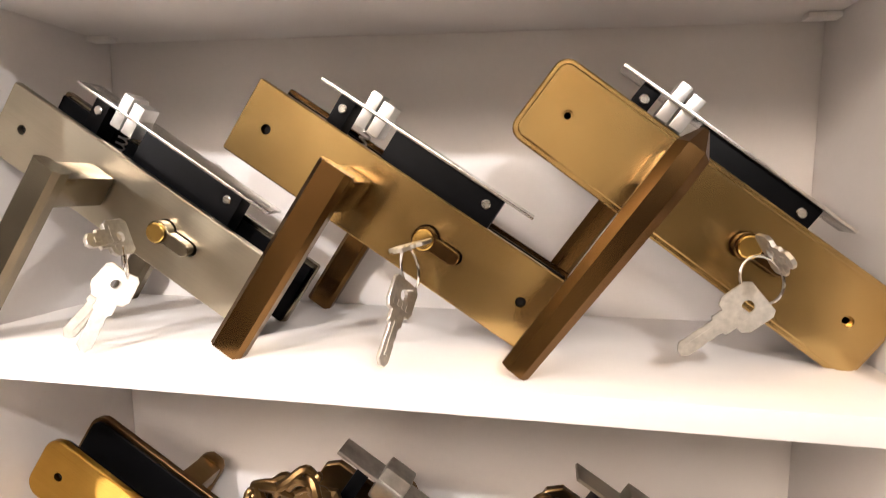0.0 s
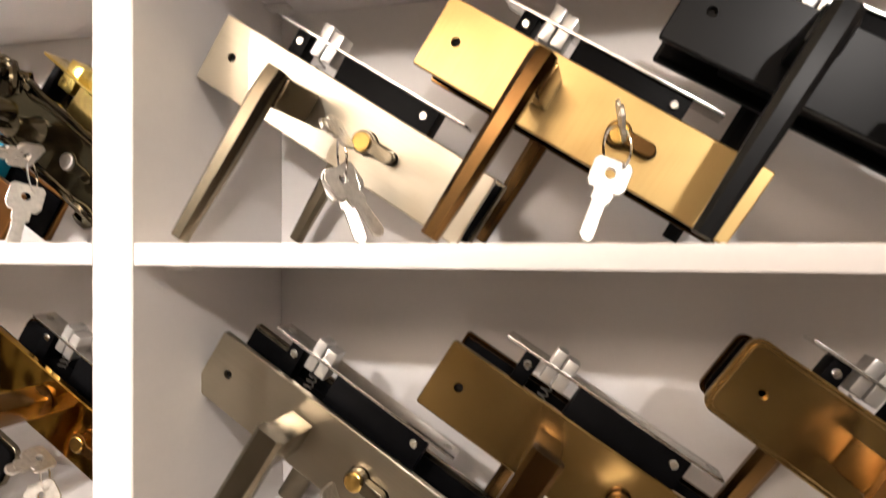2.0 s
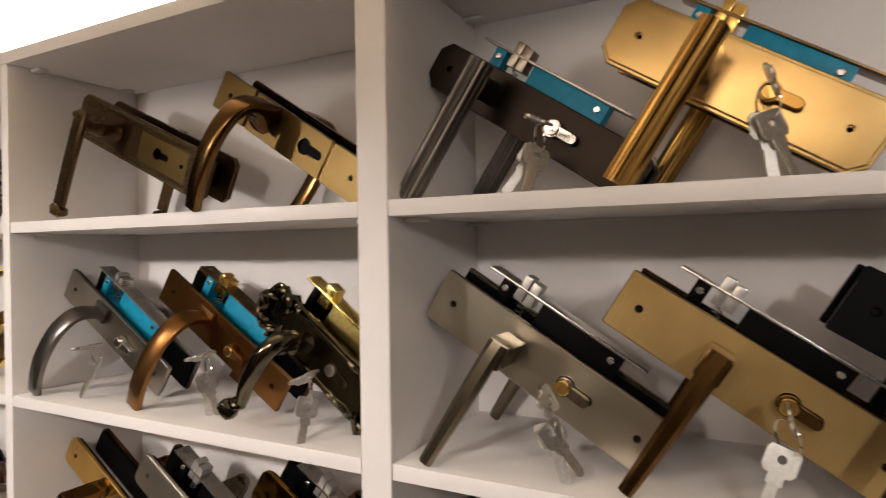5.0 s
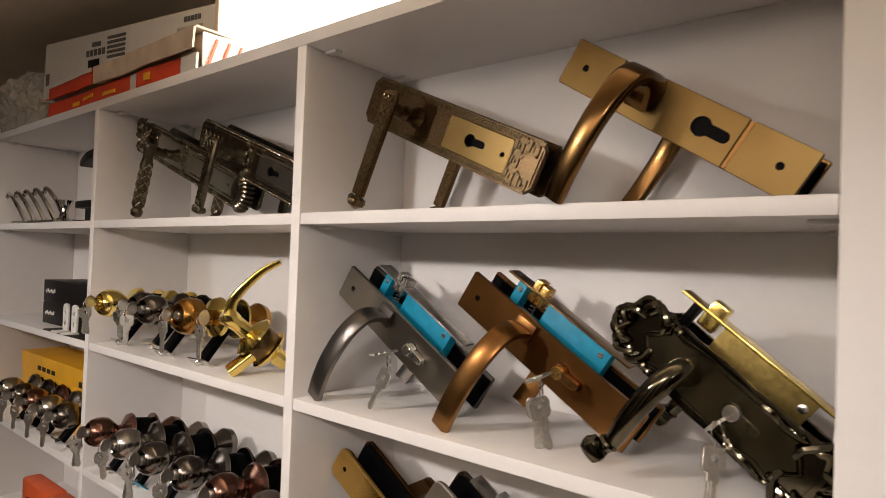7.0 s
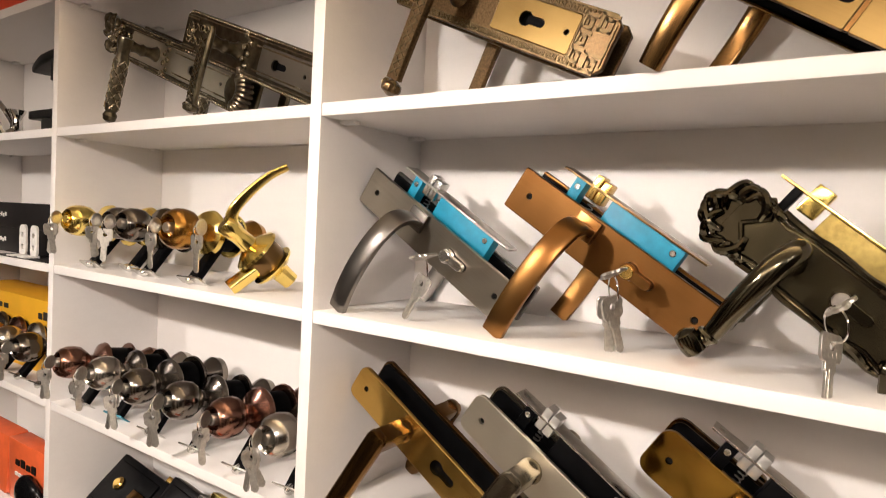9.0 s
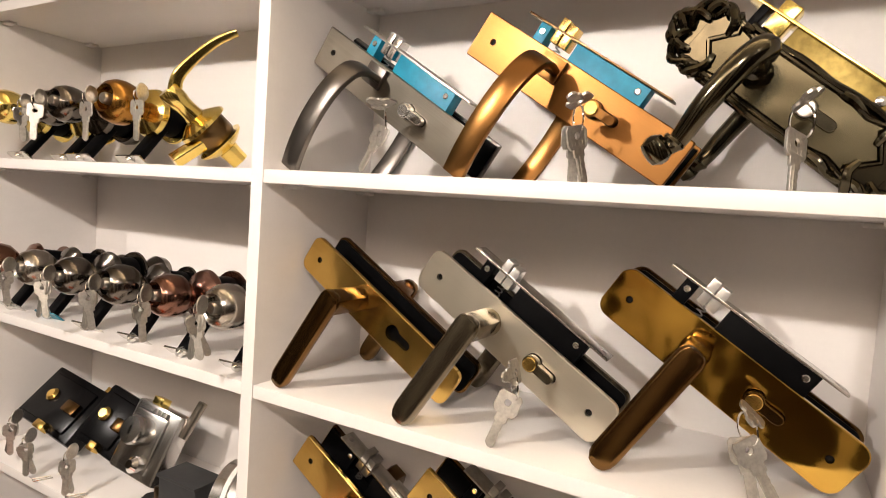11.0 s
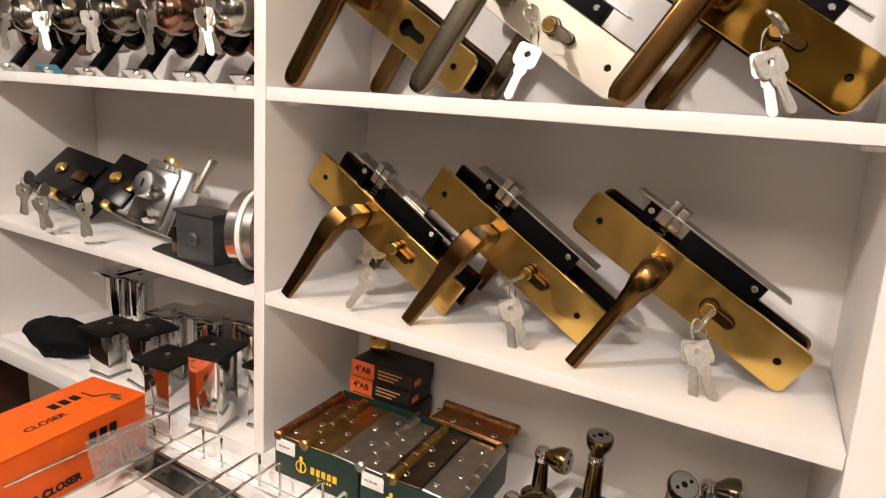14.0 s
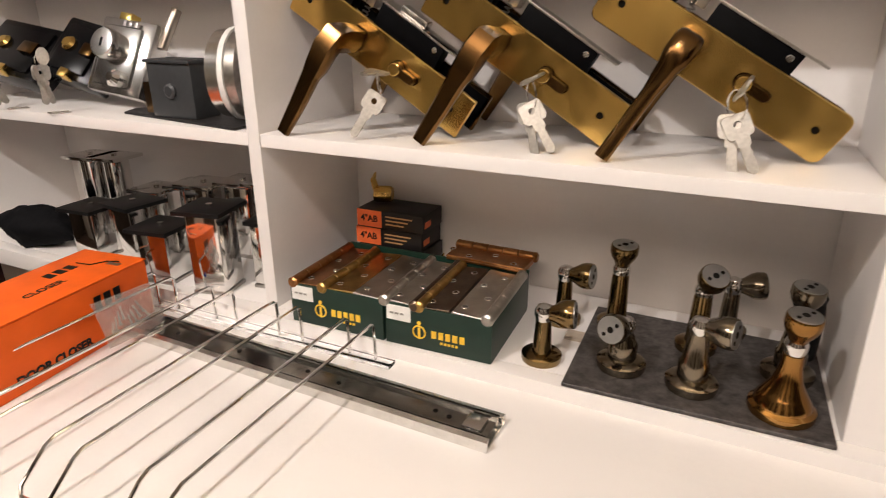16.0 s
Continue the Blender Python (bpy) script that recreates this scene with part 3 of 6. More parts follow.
def lever_lock(x, y, shelf, label, plate_mat, lever_mat, style, corner="square", radius=0.008, width=0.046, ends=0.020, body=None, tilt=TILT,
               rise=0.137, face_mat=None, cylinder="brass", back_lever=None, stepped=False, latch_mat=None, lever_x=0.068, key_x=0.129,
               spacing=0.195, keys=None, body_shift=0.0, thick=0.045, back_lever_on=True, roller=False, tri=False):
    """A mortise lock set leaning on its handles: two plates, two levers, the case between with its face plate and latch."""
    root = thing("lever_lock", (x, y, shelf), label, "door lock", LOCKS)
    m = pose(0, 0, rise, 0, tilt, 0)
    x0, x1 = -ends, spacing + ends
    holes = [disc_hole(0, 0, 0.0034), disc_hole(spacing, 0, 0.0034), euro_hole(key_x - 0.004, 0)]
    outline = outline_rect(x0, x1, width, corner, radius)
    if tri:
        for a, b in ((x0, 0.0335), (0.0375, 0.1565), (0.1605, x1)):
            bm = slab(bmesh.new(), outline_rect(a, b, width), 0.0, 0.005, 0.0006, [h for h in holes if a < h[0][0] < b])
            part("front_plate", bm, plate_mat, root, frame_of=m)
        # The backing is black so its colour supplies the shade in the keyhole.
        bm = add_box(bmesh.new(), x0 + 0.001, x1 - 0.001, 0.0030, 0.0062, -width / 2 + 0.0008, width / 2 - 0.0008)
        part("plate_backing", bm, BODY_BLACK, root, frame_of=m)
        for a, b in ((0.0338, 0.0372), (0.1568, 0.1602)):
            part("plate_groove", box(a, b, 0.0016, 0.0028, -width / 2 + 0.001, width / 2 - 0.001), BRASS_LEVER, root, frame_of=m)
    else:
        part("front_plate", slab(bmesh.new(), outline, 0.0, 0.005, 0.0009, holes), plate_mat, root, frame_of=m)
    if stepped:
        big = outline_rect(x0 - 0.003, x1 + 0.003, width + 0.006, corner, radius + 0.002)
        part("plate_rim", slab(bmesh.new(), big, 0.0032, 0.0075, 0.001), plate_mat, root, frame_of=m)
    back = outline_rect(x0, x1, width, corner, radius)
    part("back_plate", slab(bmesh.new(), back, thick, thick + 0.005, 0.0006), lever_mat, root, frame_of=m)
    part("liner", slab(bmesh.new(), inset(back, 0.003), 0.0078, 0.0098, 0.0004), BODY_BLACK, root, "black plastic liner", frame_of=m)
    part("back_liner", slab(bmesh.new(), inset(back, 0.003), thick - 0.003, thick - 0.0005, 0.0004), BODY_BLACK, root, frame_of=m)
    # Sunk screws take a near-black colour in place of the holes' shade.
    for hx in (0, spacing):
        sock = lathe(bmesh.new(), [(0.0033, 0), (0.0033, 0.0008), (0.0022, 0.0016), (0.0010, 0.0016)], (hx, 0.0048, 0), (0, -1, 0), 12)
        part("fixing_screw", sock, HOLE_SHADE, root, frame_of=m)
    reach = (rise - lever_x * math.sin(radians(tilt))) / math.cos(radians(tilt)) - 0.0045
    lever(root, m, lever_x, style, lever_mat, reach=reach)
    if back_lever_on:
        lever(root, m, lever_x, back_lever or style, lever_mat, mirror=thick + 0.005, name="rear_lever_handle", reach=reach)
    if body is not None:
        s = body_shift
        yc, bt = 0.0275, 0.0085
        top = width / 2 + 0.0195
        case = bmesh.new()
        add_box(case, 0.068 + s, 0.152 + s, yc - bt, yc + bt, -width / 2 + 0.006, top - 0.0012, 0.0007)
        add_box(case, 0.024 + s, 0.036 + s, yc - bt, yc + bt, width / 2 - 0.012, top - 0.0012, 0.0007)
        add_box(case, 0.022 + s, 0.070 + s, yc - bt, yc + bt, -width / 2 + 0.006, width / 2 - 0.010, 0.0007)
        part("lock_case", case, body, root, frame_of=m)
        face = face_mat or STEEL
        fx0, fx1 = 0.008 + s, 0.173 + s
        fp = bmesh.new()
        add_box(fp, fx0, fx1, yc - 0.011, yc + 0.011, top - 0.001, top + 0.0012, 0.0005)
        fo = part("face_plate", fp, face, root, frame_of=m)
        for hx in (0.030 + s, 0.143 + s):
            part("case_screw", screw_head(bmesh.new(), hx, yc - bt - 0.0001, top - 0.009, 0.0032), STEEL, root, frame_of=m)
        for hx in (fx0 + 0.008, fx1 - 0.008):
            fs = lathe(bmesh.new(), [(0.0034, 0), (0.0034, 0.0004), (0.0024, 0.0006)], (hx, yc, top + 0.0011), (0, 0, 1), 12)
            part("face_screw", fs, DULL_STEEL, fo, frame_of=m)
        la = bmesh.new()
        lm = latch_mat or LATCH
        add_box(la, 0.041 + s, 0.0495 + s, yc - 0.0085, yc + 0.0085, top - 0.013, top + 0.0125, 0.0012)
        add_box(la, 0.0508 + s, 0.060 + s, yc - 0.0085, yc + 0.0085, top - 0.013, top + 0.0105, 0.0012)
        part("latch_bolt", la, lm, root, "bright latch bolt", frame_of=m)
        sp = bmesh.new()
        path = [(0.050 + s + 0.0034 * math.cos(t), yc + 0.0034 * math.sin(t), width / 2 - 0.011 + 0.0046 * t / math.pi / 2) for t in (k * math.pi / 4 for k in range(0, 44))]
        tube(sp, [p for p in path if p[2] < top - 0.012], 0.0007, 5)
        part("spring", sp, DULL_STEEL, root, frame_of=m)
        if roller:
            add = bmesh.new()
            add_box(add, 0.088 + s, 0.122 + s, yc - 0.007, yc + 0.007, top + 0.0013, top + 0.009, 0.0015)
            part("dead_bolt", add, STEEL, root, frame_of=m)
    if cylinder:
        cm = STEEL if cylinder == "steel" else BRASS
        cy = bmesh.new()
        slab(cy, euro_hole(key_x - 0.004, 0, 0.0080, 0.0045, 0.0205), -0.0085, 0.024, 0.0006)
        co = part("lock_cylinder", cy, cm if cylinder == "steel" else lever_mat, root, frame_of=m)
        pl = lathe(bmesh.new(), [(0.0066, 0), (0.0066, 0.0016), (0.0058, 0.0022)], (key_x - 0.004, -0.0086, 0), (0, -1, 0), 18)
        part("plug", pl, cm, co, frame_of=m)
    if keys:
        kp = m @ Vector((key_x - 0.004, -0.0095, 0))
        keys_at((x + kp.x, y + kp.y, shelf + kp.z), *keys)
    return root


B_ANT = "antique brass lever lock set with square plate and black case"
# upper right column, bottom to top
lever_lock(0.620, 0.070, S3, "antique nickel lever lock set with square bar handles, black case", NICKEL, NICKEL_LEVER, "bar", width=0.052, rise=0.1355, body=BODY_BLACK, keys=((-12, -40, 10), 2, 70))
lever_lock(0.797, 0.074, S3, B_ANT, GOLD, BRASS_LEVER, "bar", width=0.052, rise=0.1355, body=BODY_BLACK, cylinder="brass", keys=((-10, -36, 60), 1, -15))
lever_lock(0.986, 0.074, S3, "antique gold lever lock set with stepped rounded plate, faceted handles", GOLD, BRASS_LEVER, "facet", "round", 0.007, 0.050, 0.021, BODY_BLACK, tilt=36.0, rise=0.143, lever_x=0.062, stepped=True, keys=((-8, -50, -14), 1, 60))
lever_lock(0.630, 0.060, S2, "antique nickel lever lock set with slim faceted handles and black case", NICKEL, NICKEL_LEVER, "slim", width=0.052, rise=0.1355, body=BODY_BLACK, keys=((-10, 18, 30), 2, 60))
lever_lock(0.796, 0.068, S2, "satin gold lever lock set with slim faceted handles and black case", GOLD_CROSS, BRASS_LEVER, "slim", width=0.052, rise=0.1355, body=BODY_BLACK, keys=((-14, -22, 5), 1, 80))
lever_lock(0.955, 0.064, S2, "matt black lever lock set with slim ridged handles", BLACK_METAL, BLACK_METAL, "slim", width=0.052, body=BODY_BLACK, tilt=31.0, rise=0.139, spacing=0.205, lever_x=0.058, keys=((-14, -30, 5), 2, 40))
lever_lock(0.620, 0.080, S1, "gunmetal lever lock set with cut-corner plate and turquoise case", DARK_GUN, GUN_LEVER, "reeded", "cut", 0.010, body=BODY_BLUE, tilt=34.0, rise=0.131, lever_x=0.052, keys=((-10, -38, 20), 2, 20), face_mat=DULL_STEEL, cylinder="steel", latch_mat=GUNMETAL)
lever_lock(0.799, 0.068, S1, "polished gold lever lock set with a reeded handle and turquoise case", GOLD, REED_GOLD, "reeded", "cut", 0.009, 0.052, 0.022, body=BODY_BLUE, tilt=32.5, rise=0.128, spacing=0.170, lever_x=0.058, key_x=0.115, face_mat=BRONZE, latch_mat=BRASS, stepped=True, keys=((-6, 4, 20), 2, 70))

# middle column
lever_lock(0.357, 0.050, S1, "satin gold lever lock set with three-panel plate, curved handle", GOLD_DEEP, BRASS_LEVER, "swan", width=0.044, ends=0.021, body=None, rise=0.133, cylinder="", tri=True)
lever_lock(0.027, 0.070, S2, "dark gunmetal lever lock set with arched handles and turquoise case", GUNMETAL, GUN_LEVER, "arch", body=BODY_BLUE, face_mat=DULL_STEEL, latch_mat=STEEL, keys=((-14, -22, -16), 1, -20), cylinder="steel")
lever_lock(0.221, 0.078, S2, "antique copper lever lock set with arched handles and turquoise case", COPPER, COPPER_LEVER, "arch", body=BODY_BLUE, face_mat=BRONZE, latch_mat=BRASS, keys=((3, 4, 38), 2, -30), cylinder="dark")
lever_lock(0.028, 0.066, S3, "antique brass lever handle set with rounded plates and an empty keyhole", BRASS, BRASS_LEVER, "round", "round", 0.010, 0.044, body=None, cylinder="")
lever_lock(0.190, 0.060, S3, "brushed nickel lever lock set with rounded plate and bent handles", PALE_NICKEL, NICKEL_LEVER, "round", "round", 0.010, body=BODY_BLACK, spacing=0.190, keys=((-12, -18, 5), 1, 75))
lever_lock(0.372, 0.082, S3, "polished antique gold lever lock set with rounded plate", POLISHED, BRASS_LEVER, "round", "round", 0.012, 0.050, body=BODY_BLACK, spacing=0.190, keys=((-10, 14, 12), 2, 40))
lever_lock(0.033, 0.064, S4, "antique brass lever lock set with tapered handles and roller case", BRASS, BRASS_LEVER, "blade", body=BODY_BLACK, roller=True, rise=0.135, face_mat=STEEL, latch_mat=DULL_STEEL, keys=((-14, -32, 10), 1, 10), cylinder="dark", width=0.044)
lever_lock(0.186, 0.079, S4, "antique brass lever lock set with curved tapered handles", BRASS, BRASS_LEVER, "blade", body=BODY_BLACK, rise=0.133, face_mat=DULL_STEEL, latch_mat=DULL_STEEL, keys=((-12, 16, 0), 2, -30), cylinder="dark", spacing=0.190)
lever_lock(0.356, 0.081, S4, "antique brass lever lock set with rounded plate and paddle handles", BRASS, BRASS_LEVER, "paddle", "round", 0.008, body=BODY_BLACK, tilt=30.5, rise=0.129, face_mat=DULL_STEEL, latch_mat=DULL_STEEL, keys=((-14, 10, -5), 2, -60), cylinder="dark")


# ---- ornate lock sets ----
def beads(bm, x0, x1, z, y, step, size):
    n = max(int(abs(x1 - x0) / step), 1)
    for k in range(n + 1):
        x = x0 + (x1 - x0) * k / n
        lathe(bm, [(size, 0), (size * 0.8, size * 0.6), (size * 0.3, size * 0.9)], (x, y, z), (0, -1, 0), 6)
    return bm


def meander(bm, x, z, s, y, h):
    """One square spiral of raised bars."""
    t = s * 0.10
    for x0, x1, z0, z1 in ((-0.5, 0.5, 0.5, 0.5), (-0.5, -0.5, -0.5, 0.5), (-0.5, 0.25, -0.5, -0.5), (0.25, 0.25, -0.5, 0.2), (-0.2, 0.25, 0.2, 0.2), (-0.2, -0.2, -0.2, 0.2)):
        add_box(bm, x + x0 * s - t, x + x1 * s + t, y - h, y + 0.0004, z + z0 * s - t, z + z1 * s + t)
    return bm


def scrolls(root, mat, m, x, side, half, y, seed, r=0.0035, n=9, spread=0.030):
    """A tangle of cast acanthus curls round one end of a plate, each a part."""
    rnd = random.Random(seed)
    for k in range(n):
        a = radians(-100 + 200 * k / (n - 1))
        deep, wide = rnd.uniform(0.0, 0.75), rnd.uniform(0.45, 1.15)
        cx, cz = x + side * spread * deep * math.cos(a * 0.8), half * wide * math.sin(a)
        turn, size, lift = rnd.choice((-1, 1)), rnd.uniform(0.20, 0.44), rnd.uniform(0.0, 0.006)
        twist = rnd.uniform(0, 6.28)
        pts = []
        for j in range(9):
            t = j / 8
            ang = twist + turn * t * 3.0
            rad = spread * size * (1 - 0.45 * t)
            pts.append((cx + side * rad * math.cos(ang), y - 0.001 - lift - 0.005 * math.sin(t * math.pi) + rnd.uniform(-0.001, 0.001), cz + rad * math.sin(ang)))
        pts = curve_points(pts, 2)
        count = len(pts)
        bm = sweep(bmesh.new(), pts, circle(r, 7), (0, 1, 0.1), [0.45 + 0.75 * math.sin(math.pi * min((i + 2) / count, 1.0)) for i in range(count)])
        part("scroll_leaf", bm, mat, root, frame_of=m)


def leaf_end(root, mat, m, cx, side, r, seed, run=0.03):
    """A cast end: a lobed pad with two interlaced ribbons round it and leaf curls that end in beads."""
    rnd = random.Random(seed)

    def at(a, q, y):
        return cx + side * r * q * math.cos(a), y, r * q * math.sin(a)
    turn = [2 * math.pi * k / 60 for k in range(60)]
    out = [(cx + r * (0.86 + 0.08 * math.cos(5 * a + seed)) * math.cos(a), r * (0.86 + 0.08 * math.cos(5 * a + seed)) * math.sin(a)) for a in turn]
    part("leaf_pad", slab(bmesh.new(), out, 0.0004, 0.0062, 0.0022), mat, root, frame_of=m)
    for ph, wave in ((0.0, 4.2), (2.6, 3.4)):
        pts = []
        for k in range(97):
            t = -1.0 + 2.0 * k / 96
            wob = math.sin(wave * 3.0 * t + ph) + 0.5 * math.sin(wave * 7.1 * t + ph * 2.0)
            lift = -0.0014 - 0.0026 * math.cos(wave * 3.0 * t + ph)
            if abs(t) > 0.5:
                inner = (abs(t) - 0.5) * 2.0 * run
                pts.append((cx - side * inner, lift + 0.001, math.copysign(r * (0.84 + 0.10 * wob), t)))
            else:
                pts.append(at(math.pi * t, 0.90 + 0.15 * wob, lift))
        part("ribbon", sweep(bmesh.new(), pts, circle(0.0031, 8), (0, 1, 0.05), [0.75 + 0.45 * abs(math.sin(k * 0.23 + ph)) for k in range(97)]), mat, root, frame_of=m)
    for k in range(6):
        a = radians(-100 + 40 * k + rnd.uniform(-12, 12))
        hand, far = (1, -1)[k % 2], rnd.uniform(1.02, 1.34)
        pts = curve_points([at(a - hand * 0.85, 0.56, -0.0030), at(a - hand * 0.46, 0.80, -0.0056), at(a - hand * 0.10, 0.98, -0.0045), at(a + hand * 0.16, far, -0.0010), at(a + hand * 0.42, far - 0.10, 0.0012)], 4)
        n = len(pts)
        bm = sweep(bmesh.new(), pts, circle(0.0030, 8), (0, 1, 0.1), [0.5 + 0.75 * math.sin(math.pi * (i + 3) / (n + 3)) for i in range(n)])
        lathe(bm, [(0.0012, -0.0036), (0.0031, -0.0022), (0.0038, 0), (0.0031, 0.0022), (0.0012, 0.0036)], pts[-1], (0, -1, 0), 10)
        part("scroll_leaf", bm, mat, root, frame_of=m)


def wavy_outline(x0, x1, half, waves=3, depth=0.004):
    pts = []
    n = 40
    for k in range(n):
        t = k / (n - 1)
        x = x1 + (x0 - x1) * t
        end = min(t, 1 - t) * 8
        w = half + depth * math.cos(t * math.pi * 2 * waves) + (0.004 if end < 1 else 0)
        pts.append((x, w * min(1.0, 0.55 + end * 0.6)))
    return pts + [(x, -z) for x, z in reversed(pts)]


def ornate_lever(root, m, x, mat, kind, mirror=None, reach=0.126, edge=None):
    def fy(y):
        return y if mirror is None else mirror - y
    bm = bmesh.new()
    neck = curve_points([(x, fy(-0.002), 0), (x, fy(-0.025), 0.0), (x, fy(-0.042), 0.002), (x, fy(-0.050), 0.002)], 4)
    sweep(bm, neck, circle(0.0085, 12), (1, 0, 0), [1.5, 1.2, 1.0, 0.95, 1.15, 0.9, 0.9, 1.0, 1.1, 1.0, 1.0, 1.0, 1.0][:len(neck)])
    ob = part("lever_handle", bm, mat, root, frame_of=m)
    g, orn = bmesh.new(), bmesh.new()
    if kind == "flat":
        sweep(g, [(x, fy(-0.050), 0.020), (x, fy(-0.051), 0.014), (x, fy(-0.052), -0.05), (x, fy(-0.052), -0.108)], chamfered(0.021, 0.009, 0.0025), (1, 0, 0), [0.7, 1.0, 0.95, 0.9])
        for k in range(11):
            for s in (-1, 1):
                c = Matrix.Translation((x, fy(-0.0565), -0.003 - 0.0095 * k)) @ pose(0, 0, 0, 0, 45 * s, 0)
                add_box(orn, -0.0085, 0.0085, -0.0008, 0.0008, -0.0007, 0.0007, 0, c)
        lathe(g, [(0.002, -0.009), (0.010, -0.004), (0.011, 0), (0.010, 0.004), (0.002, 0.009)], (x, fy(-0.051), -0.117), (0, 0, 1), 10)
        for s in (-1, 1):
            torus_ring(orn, (x + s * 0.005, fy(-0.0565), -0.114), (0, 1, 0), 0.004, 0.0016, 10, 5)
            torus_ring(orn, (x + s * 0.0045, fy(-0.0565), 0.013), (0, 1, 0), 0.0035, 0.0014, 10, 5)
    elif kind == "scroll":
        reach = reach * 0.84
        pts = curve_points([(x, fy(-0.030), 0.010), (x, fy(-0.048), 0.010), (x - 0.002, fy(-0.058), -0.008), (x - 0.002, fy(-0.058), -reach * 0.45), (x, fy(-0.052), -reach * 0.78), (x - 0.004, fy(-0.056), -reach * 0.92)], 5)
        n = len(pts)
        sweep(g, pts, circle(0.0085, 14), (1, 0, 0), [1.0 + 0.35 * math.sin(math.pi * k / n) - 0.55 * k / n for k in range(n)])
        lathe(g, [(0.003, -0.011), (0.0085, -0.008), (0.0095, -0.003), (0.0095, 0.003), (0.0085, 0.008), (0.003, 0.011)], (x - 0.006, fy(-0.056), -reach * 0.93), (0.9, 0.3, -0.3), 16)
        torus_ring(g, (x - 0.001, fy(-0.053), -reach * 0.80), (0, 0, 1), 0.0065, 0.0025, 14, 6)
    else:
        prof = [(0.0105, 0.012), (0.0115, 0.006), (0.0095, -0.004), (0.0085, -0.012), (0.0095, -0.02), (0.0105, -0.05), (0.0105, -0.09), (0.0095, -0.105), (0.0075, -0.108), (0.0105, -0.114), (0.009, -0.122), (0.003, -0.126)]
        lathe(g, [(r, h) for r, h in reversed(prof)], (x, fy(-0.052), 0), (0, 0, 1), 14)
        for s in (-1, 1):
            for j in range(5):
                pts = [(x + 0.0105 * math.cos(t), fy(-0.052) + 0.0105 * math.sin(t), -0.022 - 0.08 * k / 14) for k, t in ((k, s * k * 0.42 + j * 1.256) for k in range(15))]
                tube(orn, pts, 0.0009, 5)
    if kind != "scroll":
        for v in (*g.verts, *orn.verts):
            if v.co.z < 0:
                v.co.z *= reach / 0.127
    part("grip", g, mat, ob, frame_of=m)
    if orn.verts:
        tagged(part("grip_lattice", orn, edge or mat, ob, frame_of=m), kind="stuff")
    else:
        orn.free()
    return ob


